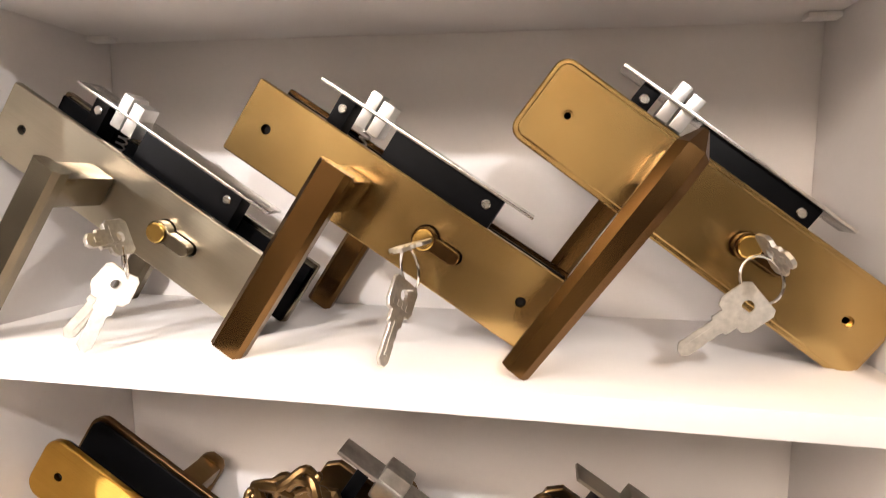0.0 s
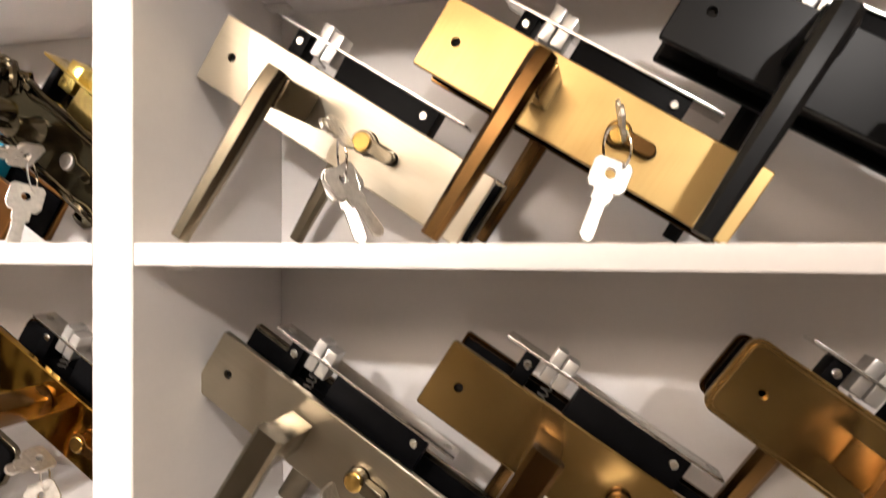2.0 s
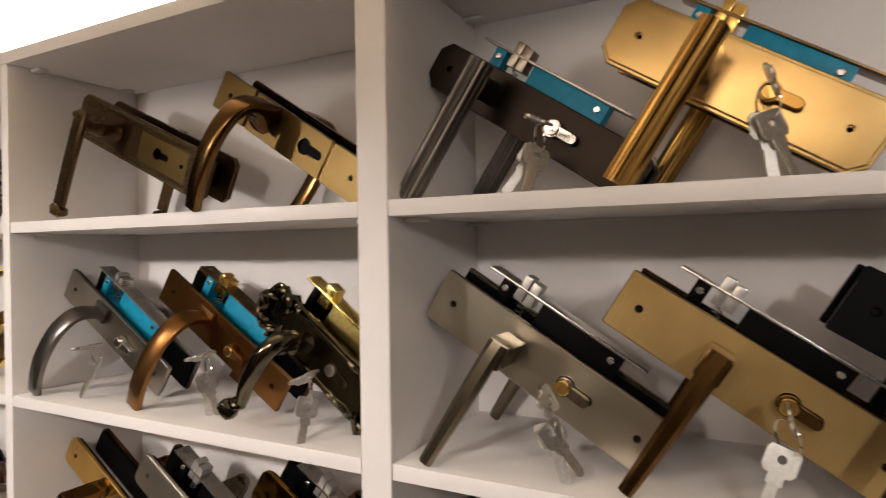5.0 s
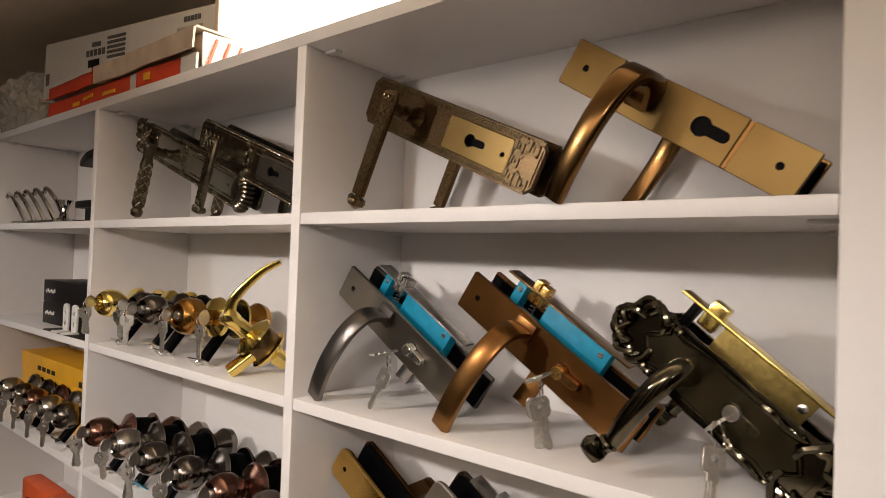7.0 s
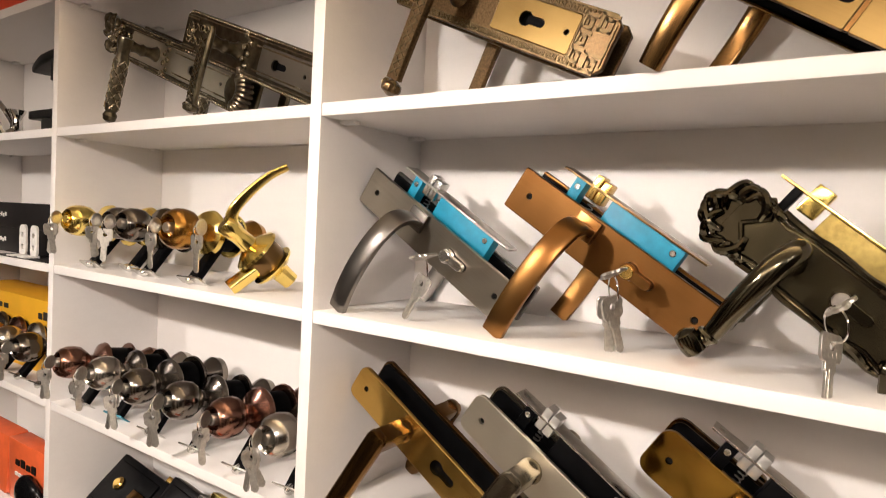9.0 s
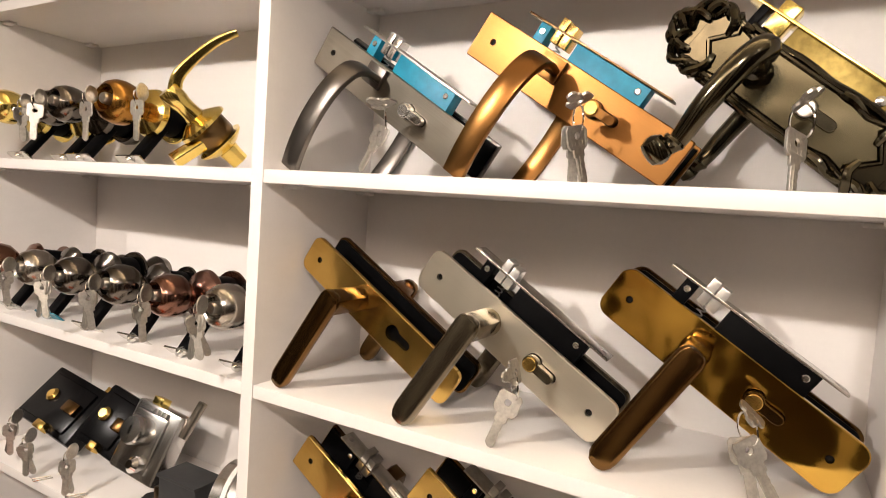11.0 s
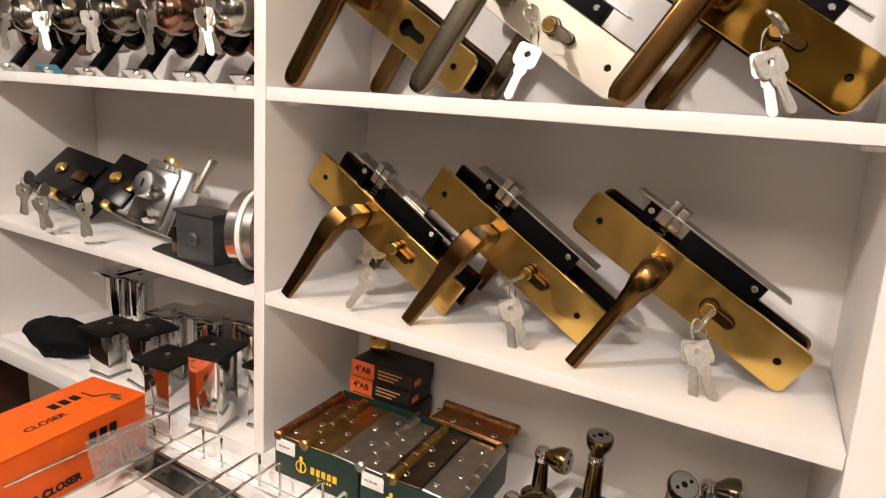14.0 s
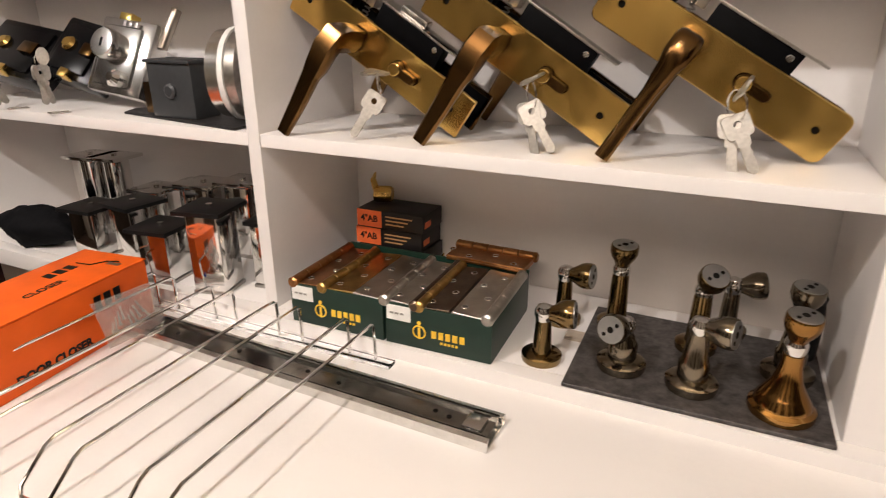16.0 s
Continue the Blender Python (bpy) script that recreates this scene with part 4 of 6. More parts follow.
def ornate_lock(place, label, length, width, tilt, rise, plate_mat, trim_mat, lever_kind, key_at, lever_at, panel=None, style="greek", case=None, keys=None, seed=1, hole_at=None, face_mat=None, edge=None):
    """A cast handle set: relief plate with a plain middle panel, an ornate lever on each side."""
    edge = edge or trim_mat
    root = thing("ornate_lock", place, label, "door lock", LOCKS)
    m = pose(0, 0, rise, 0, tilt, 0)
    half = width / 2
    key = euro_hole(key_at, 0, 0.0075, 0.0045, 0.018)
    small = [disc_hole(hole_at, 0, 0.0030)] if hole_at else []
    if style == "cast":
        part("front_plate", slab(bmesh.new(), wavy_outline(0, length, half * 1.02, 4.5, 0.0012), 0.0, 0.006, 0.002, [key]), plate_mat, root, frame_of=m)
        leaf_end(root, plate_mat, m, 0.010, -1, half * 1.06, seed, length * 0.14)
        leaf_end(root, plate_mat, m, length - 0.010, 1, half * 1.06, seed + 5, length * 0.30)
        rim = bmesh.new()
        for s in (-1, 1):
            pts = curve_points([(0.03 + (length - 0.06) * k / 8, -0.001, s * (half + 0.0008 * math.cos(k * 1.9))) for k in range(9)], 3)
            tube(rim, pts, 0.0028, 7, (0, 1, 0.1))
        h1, h2 = half * 0.86, half * 0.62
        po = [(0.012, 0.0), (0.026, -h2), (0.024, -h1), (0.040, -h1 * 0.86), (0.056, -h1), (length - 0.056, -h1), (length - 0.040, -h1 * 0.86), (length - 0.024, -h1), (length - 0.026, -h2),
              (length - 0.012, 0.0), (length - 0.026, h2), (length - 0.024, h1), (length - 0.040, h1 * 0.86), (length - 0.056, h1), (0.056, h1), (0.040, h1 * 0.86), (0.024, h1), (0.026, h2)]
        edge_line = [(x, -0.0026, z) for x, z in po + po[:1]]
        tube(rim, edge_line, 0.0019, 7, (0, 1, 0.05))
        part("panel", slab(bmesh.new(), po, -0.0032, 0.0008, 0.0026, [key]), panel or plate_mat, root, frame_of=m)
        tagged(part("relief", rim, plate_mat, root, frame_of=m), kind="stuff")
    else:
        part("front_plate", slab(bmesh.new(), outline_rect(0, length, width, "cut", 0.009), 0.0, 0.006, 0.0012, [key, *small]), trim_mat, root, frame_of=m)
        if panel:
            po = outline_rect(panel[0], panel[1], panel[2], "round", 0.004)
            part("panel", slab(bmesh.new(), po, -0.0022, 0.0008, 0.0012, [h for h in (key, *small) if panel[0] < h[0][0] < panel[1]]), plate_mat, root, frame_of=m)
        re = bmesh.new()
        if style == "greek":
            for s in (-1, 1):
                beads(re, 0.012, length - 0.012, s * (half - 0.004), 0.0, 0.0046, 0.0019)
                beads(re, 0.012, length - 0.012, s * (half - 0.0085), 0.0, 0.0046, 0.0012)
            for s in (-1, 1):
                add_box(re, 0.010, length - 0.006, -0.0016, 0.0004, s * (half - 0.0016) - 0.0007, s * (half - 0.0016) + 0.0007)
                n = 26
                for k in range(n):
                    meander(re, 0.064 + (length - 0.10) * k / (n - 1), s * (half - 0.0062), 0.0052, 0.0, 0.0010)
            for kx in range(4):
                for kz in range(4):
                    torus_ring(re, (0.013 + 0.0125 * kx, -0.0003, -0.0195 + 0.013 * kz), (0, 1, 0), 0.0045, 0.0011, 10, 4)
                    torus_ring(re, (0.013 + 0.0125 * kx + 0.0015 * (-1) ** kz, -0.0003, -0.0195 + 0.013 * kz), (0, 1, 0), 0.0019, 0.0009, 8, 4)
            for x0, z0, s in ((length - 0.030, -0.016, 0.012), (length - 0.030, 0.0, 0.011), (length - 0.030, 0.016, 0.012), (length - 0.012, -0.019, 0.015), (length - 0.012, 0.019, 0.015)):
                meander(re, x0, z0, s, 0.0, 0.0016)
            add_box(re, length - 0.0045, length - 0.0030, -0.0016, 0.0004, -half + 0.010, half - 0.010)
            add_box(re, length - 0.039, length - 0.0375, -0.0016, 0.0004, -half + 0.010, half - 0.010)
        else:
            for s in (-1, 1):
                beads(re, 0.01, length - 0.01, s * (half - 0.003), 0.0, 0.0042, 0.0017)
            for s in (-1, 1):
                add_box(re, 0.008, length - 0.006, -0.0022, 0.0004, s * (half - 0.0075) - 0.0009, s * (half - 0.0075) + 0.0009)
                add_box(re, length * 0.54, length * 0.95, -0.0030, 0.0004, s * half * 0.50 - 0.0011, s * half * 0.50 + 0.0011)
                for k in range(5):
                    torus_ring(re, (0.014 + 0.013 * k, 0.0, s * 0.010), (0, 1, 0), 0.0048, 0.0013, 10, 5)
            for k in range(7):
                lathe(re, [(0.005, 0), (0.0042, 0.0035), (0.001, 0.005)], (length * 0.46 + 0.010 * (k % 2), 0.0, -half * 0.75 + half * 0.25 * k), (0, -1, 0), 8)
            torus_ring(re, (0.016, 0.0, 0.0), (0, 1, 0), 0.008, 0.0016, 14, 5)
            torus_ring(re, (0.016, 0.0, 0.0), (0, 1, 0), 0.0035, 0.0014, 10, 5)
            add_box(re, 0.004, 0.034, -0.0012, 0.0004, half * 0.60, half * 0.68)
            add_box(re, 0.004, 0.034, -0.0012, 0.0004, -half * 0.68, -half * 0.60)
        tagged(part("relief", re, edge, root, frame_of=m), kind="stuff")
        if style == "crown":
            scrolls(root, trim_mat, m, 0.012, -1, half * 0.9, 0.0, seed, 0.0042, 12, 0.034)
            scrolls(root, edge, m, 0.030, -1, half * 0.55, -0.004, seed + 3, 0.0034, 8, 0.026)
            tagged(part("fluted_end", fluted(length, half), trim_mat, root, frame_of=m), kind="stuff")
    part("back_plate", slab(bmesh.new(), outline_rect(0.006, length - 0.004, width, "cut", 0.008), 0.040, 0.046, 0.001), trim_mat, root, frame_of=m)
    part("liner", slab(bmesh.new(), outline_rect(0.010, length - 0.012, width - 0.008), 0.0075, 0.0105, 0.0004), BODY_BLACK, root, frame_of=m)
    part("spacer", box(0.05, length - 0.03, 0.011, 0.0385, -half * 0.5, half * 0.5, 0.001), BODY_BLACK, root, frame_of=m)
    reach = (rise - lever_at * math.sin(radians(tilt))) / math.cos(radians(tilt)) - 0.004
    ornate_lever(root, m, lever_at, trim_mat, lever_kind, None, reach, edge)
    ornate_lever(root, m, lever_at, trim_mat, lever_kind, 0.046, reach, edge)
    if case:
        yc, top = 0.026, half + 0.021
        part("lock_case", box(length * 0.30, length * 0.80, yc - 0.009, yc + 0.009, -half + 0.006, top - 0.001, 0.001), case, root, frame_of=m)
        part("case_block", box(length * 0.115, length * 0.155, yc - 0.009, yc + 0.009, half - 0.012, top - 0.001, 0.001), BODY_BLACK, root, frame_of=m)
        fo = part("face_plate", box(length * 0.04, length * 0.96, yc - 0.011, yc + 0.011, top - 0.001, top + 0.0015, 0.0006), face_mat or YELLOW_BRASS, root, frame_of=m)
        part("latch_bolt", box(length * 0.18, length * 0.27, yc - 0.009, yc + 0.009, top - 0.014, top + 0.012, 0.002), face_mat or YELLOW_BRASS, root, frame_of=m)
        part("case_screw", screw_head(bmesh.new(), length * 0.76, yc - 0.0091, top - 0.011, 0.004), STEEL, root, frame_of=m)
        cy = slab(bmesh.new(), euro_hole(key_at, 0, 0.0080, 0.0045, 0.0205), -0.0055, 0.024, 0.0006)
        co = part("lock_cylinder", cy, trim_mat, root, frame_of=m)
        part("plug", lathe(bmesh.new(), [(0.0066, 0), (0.0066, 0.0016), (0.0058, 0.0022)], (key_at, -0.0056, 0), (0, -1, 0), 18), DULL_STEEL, co, frame_of=m)
    if keys:
        kp = m @ Vector((key_at, -0.007, 0))
        keys_at((place[0] + kp.x, place[1] + kp.y, place[2] + kp.z), *keys)
    return root


def fluted(length, half):
    """A ribbed, curled shell round the lower end of a crowned plate."""
    bm = bmesh.new()
    for k in range(11):
        a = radians(-75 + 15 * k)
        c, s = math.cos(a), math.sin(a)
        pts = [(length - 0.004 + 0.006 * c, -0.002, half * 0.35 * s), (length + 0.004 + 0.012 * c, -0.011, half * 0.65 * s), (length + 0.006 + 0.022 * c, -0.008, half * 0.92 * s), (length + 0.006 + 0.024 * c, 0.004, half * 0.95 * s)]
        sweep(bm, curve_points(pts, 3), circle(0.0026, 6), (0, 0.3, 1), [0.7, 0.9, 1, 1.2, 1.3, 1.3, 1.3, 1.2, 1.1, 1.0])
    lathe(bm, [(half * 0.86, 0), (half * 0.80, 0.006), (half * 0.3, 0.009)], (length - 0.002, 0.004, 0), (0, -1, 0), 18)
    return bm


OLIVE = brushed("olive_nickel", (0.115, 0.10, 0.062), (0.055, 0.047, 0.028), 0.22, tilt=38, wavy=0.3)
ornate_lock((0.050, 0.066, S1), "antique brass lever handle set with Greek key relief border", 0.274, 0.060, 24.0, 0.1535, GOLD_DEEP, RELIEF_BRASS, "flat", 0.178, 0.090,
            (0.140, 0.236, 0.040), "greek", hole_at=0.226, edge=RELIEF_EDGE)
ornate_lock((-0.572, 0.068, S1), "antique pewter lever handle set with a cast leaf crown", 0.355, 0.062, 20.0, 0.166, NICKEL, ANTIQUE, "round", 0.240, 0.139,
            (0.060, 0.340, 0.042), "crown", seed=4, hole_at=0.318, edge=PEWTER_EDGE)
ornate_lock((-0.352, 0.058, S1), "dark pewter lever handle set with a beaded cast border", 0.325, 0.064, 20.0, 0.144, GUNMETAL, ANTIQUE, "flat", 0.220, 0.138,
            (0.185, 0.300, 0.040), "beaded", hole_at=0.280, edge=PEWTER_EDGE)
# the cast lock with the brass case
root_cast = ornate_lock((0.410, 0.058, S2), "black nickel cast scrollwork lever lock set with yellow brass case", 0.176, 0.050, 38.0, 0.126, CAST, CAST, "scroll", 0.102, 0.058,
                        OLIVE, "cast", BODY_GOLD, ((-10, -14, 55), 1, -40), 7)
# lower right column: only the upper halves come into view
lever_lock(0.632, 0.070, S4, "polished bronze lever lock set with dark rounded plates", POLISHED, BRONZE, "round", "round", 0.012, 0.050, body=None, cylinder="", rise=0.120)
ornate_lock((0.806, 0.068, S4), "antique gold cast lever lock set with leaf scrolls", 0.235, 0.054, 33.0, 0.117, BRONZE, BRONZE, "round", 0.145, 0.068, None, "cast", BODY_BLACK, None, 11, face_mat=DULL_STEEL)
ornate_lock((0.966, 0.068, S4), "black cast lever lock set with leaf scroll ends", 0.235, 0.054, 33.0, 0.114, BRONZE, BRONZE, "round", 0.145, 0.068, None, "cast", BODY_BLACK, None, 14, face_mat=GUNMETAL)


# ---- knob locks ----
def knob_lock(x, y, shelf, knob_mat, rose_mat, label, tip=-6.0, turn=0.0, r=0.0265, latch_plate=None, group="knob locks in a row", rear=True, bore=True):
    """A cylindrical knob set standing on its latch: front knob with key, two roses, chassis, rear knob."""
    root = thing("knob_lock", (x, y, shelf), label, "door knob", group)
    m = pose(0, 0, 0.078, tip, 0, turn)
    prof = [(0.012, 0.034), (0.0125, 0.026), (0.018, 0.020), (r * 0.95, 0.010), (r, 0.0), (r * 0.97, -0.009), (r * 0.82, -0.018), (r * 0.62, -0.0225), (r * 0.50, -0.0205), (r * 0.45, -0.014), (0.008, -0.013)]
    part("knob", lathe(bmesh.new(), [(a, -b) for a, b in prof], (0, 0, 0), (0, -1, 0), 28), knob_mat, root, frame_of=m)
    plug = lathe(bmesh.new(), [(0.0075, 0), (0.0075, 0.010), (0.006, 0.0125)], (0, -0.012, 0), (0, -1, 0), 16)
    part("plug", plug, YELLOW_BRASS if knob_mat == YELLOW_BRASS else DULL_STEEL, root, frame_of=m)
    rose = [(0.012, 0.0), (0.020, 0.004), (0.031, 0.009), (0.0335, 0.015), (0.0325, 0.017)]
    part("rose", lathe(bmesh.new(), rose, (0, 0.034, 0), (0, 1, 0), 28), rose_mat, root, frame_of=m)
    part("chassis", lathe(bmesh.new(), [(0.024, 0), (0.025, 0.003), (0.025, 0.032), (0.022, 0.034)], (0, 0.052, 0), (0, 1, 0), 20), BODY_BLACK, root, frame_of=m)
    part("rear_rose", lathe(bmesh.new(), [(0.0325, 0), (0.0335, 0.003), (0.026, 0.010), (0.013, 0.014)], (0, 0.087, 0), (0, 1, 0), 24), rose_mat, root, frame_of=m)
    if rear:
        part("rear_knob", lathe(bmesh.new(), [(0.012, 0), (0.013, 0.006), (r * 0.8, 0.016), (r, 0.026), (r * 0.9, 0.038), (r * 0.5, 0.046)], (0, 0.100, 0), (0, 1, 0), 24), knob_mat, root, frame_of=m)
    base, foot = Vector((0, 0.066, 0.060)), Vector((0.002, 0.020, 0.004))
    la = sweep(bmesh.new(), [base, foot], rounded(0.020, 0.013, 0.004), (1, 0, 0))
    lo = part("latch_tube", la, BODY_BLACK, root)
    way = (foot - base).normalized()
    flat = bmesh.new()
    sweep(flat, [foot - way * 0.001, foot + way * 0.0012], rounded(0.052, 0.024, 0.003), (1, 0, 0))
    part("latch_face", flat, latch_plate or STEEL, lo)
    bolt = lathe(bmesh.new(), [(0.0065, 0), (0.0065, 0.006), (0.003, 0.0095)], foot + way * 0.001 + Vector((0, 0.0, 0.004)), (0, -1, -0.25), 12)
    part("latch_bolt", bolt, STEEL, lo)
    return root


def knob_keys(place, swing, count=2, mat=None):
    """A ring of small round-headed keys hanging from a knob's keyway."""
    root = thing("key_bunch", place, "nickel keys on a wire ring hanging from a knob", "keys", "keys in the locks")
    mat = mat or KEY_STEEL
    bow = bmesh.new()
    lathe(bow, [(0.0105, -0.0009), (0.0112, 0.0), (0.0105, 0.0009)], (0, -0.016, 0.002), (1, 0.35, 0), 16)
    part("key_bow", bow, mat, root)
    part("key_ring", torus_ring(bmesh.new(), (-0.001, -0.021, -0.006), (0.8, 0.5, 0.2), 0.0095, 0.0007, 20, 5), CHROME, root)
    for k in range(count):
        hung = Matrix.Translation((0.001 * k, -0.022 - 0.003 * k, -0.012)) @ pose(0, 0, 0, swing[0], swing[1] - 12 * k, swing[2] + 40 * k)
        part("key", key_shape(bmesh.new(), hung, 0.020, 0.048), mat, root)
    return root


SILVER_KNOB = plain("satin_nickel_knob", (0.42, 0.385, 0.34), 0.22, 1.0, 0.06, 60)
COPPER_KNOB = plain("dark_copper_knob", (0.24, 0.125, 0.09), 0.20, 1.0, 0.12, 40)
DARK_KNOB = plain("black_nickel_knob", (0.17, 0.15, 0.13), 0.18, 1.0, 0.12, 40)
BRONZE_KNOB = plain("antique_bronze_knob", (0.36, 0.18, 0.04), 0.24, 1.0, 0.25, 22)
BLUE_CARD = plain("blue_latch_card", (0.03, 0.22, 0.32), 0.4)
rows_b3 = ((-0.556, COPPER_KNOB, STEEL), (-0.455, SILVER_KNOB, BLUE_CARD), (-0.352, DARK_KNOB, STEEL), (-0.250, DARK_KNOB, STEEL), (-0.148, COPPER_KNOB, STEEL), (-0.052, SILVER_KNOB, STEEL))
for k, (kx, kmat, lp) in enumerate(rows_b3):
    tone = {COPPER_KNOB: "dark copper", SILVER_KNOB: "satin nickel", DARK_KNOB: "black nickel"}[kmat]
    knob_lock(kx, 0.004 + 0.003 * (k % 2), S3, kmat, COPPER_KNOB if kmat == COPPER_KNOB else DARK_KNOB, tone + " round door knob lock set standing on its latch", -8 + 3 * (k % 3), -6 + 4 * (k % 3), latch_plate=lp)
    knob_keys((kx + 0.002, -0.013, S3 + 0.082), ((-4, 6, -8)[k % 3], (4, -5, 2)[k % 3], (20, 60, 5)[k % 3]), 2 + (k == 5))
for k, (kx, kmat, rm) in enumerate(((-0.556, YELLOW_BRASS, YELLOW_BRASS), (-0.470, DARK_KNOB, YELLOW_BRASS), (-0.392, DARK_KNOB, DARK_KNOB), (-0.275, BRONZE_KNOB, YELLOW_BRASS))):
    tone = {YELLOW_BRASS: "polished yellow brass", DARK_KNOB: "black nickel", BRONZE_KNOB: "antique bronze"}[kmat]
    knob_lock(kx, 0.012 + (0.02 if k == 1 else 0), S2, kmat, rm, tone + " round door knob lock set standing on its latch", -6, 5, 0.029 if k == 3 else 0.0255)
    knob_keys((kx - 0.004, -0.006 + (0.02 if k == 1 else 0), S2 + 0.080), (0, (5, -4, 3, 0)[k], (30, 65, 50, 10)[k]), (2, 2, 1, 1)[k])
for kx, kmat in ((-1.05, SILVER_KNOB), (-0.965, DARK_KNOB), (-0.885, COPPER_KNOB), (-0.800, SILVER_KNOB), (-0.715, DARK_KNOB)):
    knob_lock(kx, 0.004, S3, kmat, kmat, "polished round door knob lock set standing on its latch", -6, 4)
    knob_keys((kx, -0.013, S3 + 0.080), (0, 4, 30), 1)

# the yellow brass lever set beside the knobs
gl = thing("tubular_lever_lock", (-0.150, 0.055, S2), "polished yellow brass tubular lever lock lying on its latch", "door lock")
axle = Vector((-0.033, -0.080, 0.072)).normalized()
hub = Vector((-0.009, -0.005, 0.054))
part("front_rose", lathe(bmesh.new(), [(0.033, 0), (0.032, 0.004), (0.022, 0.010), (0.014, 0.014)], hub, axle, 28), YELLOW_BRASS, gl)
part("chassis", lathe(bmesh.new(), [(0.024, 0), (0.026, 0.004), (0.026, 0.022), (0.024, 0.026)], hub - axle * 0.026, axle, 22), BRONZE, gl)
part("rear_rose", lathe(bmesh.new(), [(0.014, 0), (0.022, 0.004), (0.031, 0.010), (0.032, 0.013)], hub - axle * 0.040, axle, 28), YELLOW_BRASS, gl)
neck = lathe(bmesh.new(), [(0.0125, 0), (0.0115, 0.010), (0.0115, 0.022), (0.0130, 0.026), (0.0135, 0.042), (0.0120, 0.045)], hub + axle * 0.013, axle, 18)
arm = part("lever_handle", neck, YELLOW_BRASS, gl)
start = hub + axle * 0.046
grip = curve_points([start, start + Vector((0.006, -0.002, 0.022)), start + Vector((0.018, 0.008, 0.044)), start + Vector((0.038, 0.026, 0.070)), start + Vector((0.056, 0.042, 0.084))], 5)
part("grip", sweep(bmesh.new(), grip, rounded(0.013, 0.0065, 0.0028), axle, [1.35 - 0.7 * k / len(grip) for k in range(len(grip))]), YELLOW_BRASS, arm)
part("rear_lever", lathe(bmesh.new(), [(0.012, 0), (0.0125, 0.012), (0.0135, 0.022)], hub - axle * 0.062, axle, 18), YELLOW_BRASS, gl)
part("latch_tube", sweep(bmesh.new(), [(0.0, 0.0, 0.040), (-0.022, -0.036, 0.006)], rounded(0.022, 0.016, 0.005), (1, 0, 0)), YELLOW_BRASS, gl)
knob_keys((-0.192, 0.004, S2 + 0.082), (0, 0, 8), 1)


# ---- rim locks on the lower left shelf ----
BLACK_GLOSS = plain("glossy_black_paint", (0.003, 0.003, 0.0035), 0.24, 0.0, 0.2, 50, shine=0.2)
SATIN_STEEL = plain("satin_chrome_plate", (0.60, 0.59, 0.57), 0.22, 1.0, 0.06, 25, 0.03)


def rim_lock(place, lean, turn, mat, label, size=(0.105, 0.085, 0.030), roll=15.0, brass=True):
    """A box-shaped rim lock leaning back, with a brass bolt, cylinder collar and flap."""
    root = thing("rim_lock", place, label, "door lock", "rim locks on the shelf")
    w, h, d = size
    m = pose(0, 0, w / 2 * abs(math.sin(radians(roll))), -lean, 0, turn) @ pose(0, 0, 0, 0, roll, 0)
    part("lock_case", box(-w / 2, w / 2, -d, 0, 0.004, h, 0.006), mat, root, frame_of=m)
    part("cover_ridge", box(-w / 2 + 0.012, w / 2 - 0.020, -d - 0.004, -d + 0.001, 0.014, h - 0.012, 0.0035), mat, root, frame_of=m)
    if brass:
        collar = lathe(bmesh.new(), [(0.011, 0), (0.011, 0.004), (0.007, 0.008)], (-w * 0.18, -d - 0.003, h * 0.55), (0, -1, 0), 18)
        part("collar", collar, BRASS, root, frame_of=m)
        part("brass_bolt", box(w * 0.12, w * 0.34, -d - 0.012, -d - 0.003, h * 0.42, h * 0.62, 0.003), BRASS_LEVER, root, frame_of=m)
        part("end_bolt", box(w * 0.30, w * 0.48, -d * 0.75, -d * 0.25, h, h + 0.010, 0.0015), BRASS, root, frame_of=m)
        part("catch_foot", box(-w * 0.02, w * 0.14, -d - 0.012, -d + 0.004, 0.002, 0.016, 0.003), BRASS, root, frame_of=m)
    return root, m


rim_lock((-0.528, 0.070, S4), 46, 8, BLACK_GLOSS, "black rim lock with brass bolt leaning on the shelf", (0.150, 0.100, 0.034), 11.0)
rim_lock((-0.400, 0.084, S4), 38, 12, BLACK_GLOSS, "black rim lock with brass catch leaning on the shelf", (0.100, 0.098, 0.036), 15.0)
knob_keys((-0.505, 0.026, S4 + 0.074), (0, 12, 20), 2)
knob_keys((-0.445, 0.016, S4 + 0.062), (-6, -4, 35), 2)
knob_keys((-0.330, 0.012, S4 + 0.070), (-6, 3, 60), 2)
for px in (-0.425, -0.338):
    prongs = thing("wire_bracket", (px, 0.010, S4), "thin bent wire bracket lying on the shelf", "bracket")
    part("wire", tube(bmesh.new(), [(0, 0.01, 0.0012), (-0.010, -0.012, 0.0012), (-0.002, -0.014, 0.0012), (0.008, 0.008, 0.0012)], 0.001, 6), STEEL, prongs)
steel_lock, sm = rim_lock((-0.305, 0.084, S4), 24, 4, SATIN_STEEL, "bright steel rim lock with a round key cylinder", (0.098, 0.108, 0.028), 7.0, brass=False)
part("cylinder", lathe(bmesh.new(), [(0.021, 0), (0.0215, 0.016), (0.019, 0.020), (0.012, 0.0205)], (-0.014, -0.030, 0.066), (0, -1, 0), 26), SATIN_STEEL, steel_lock, frame_of=sm)
# A near-black sliver paints in the dark of the keyway.
part("key_slot", box(-0.0155, -0.0125, -0.0512, -0.0498, 0.060, 0.072), HOLE_SHADE, steel_lock, frame_of=sm)
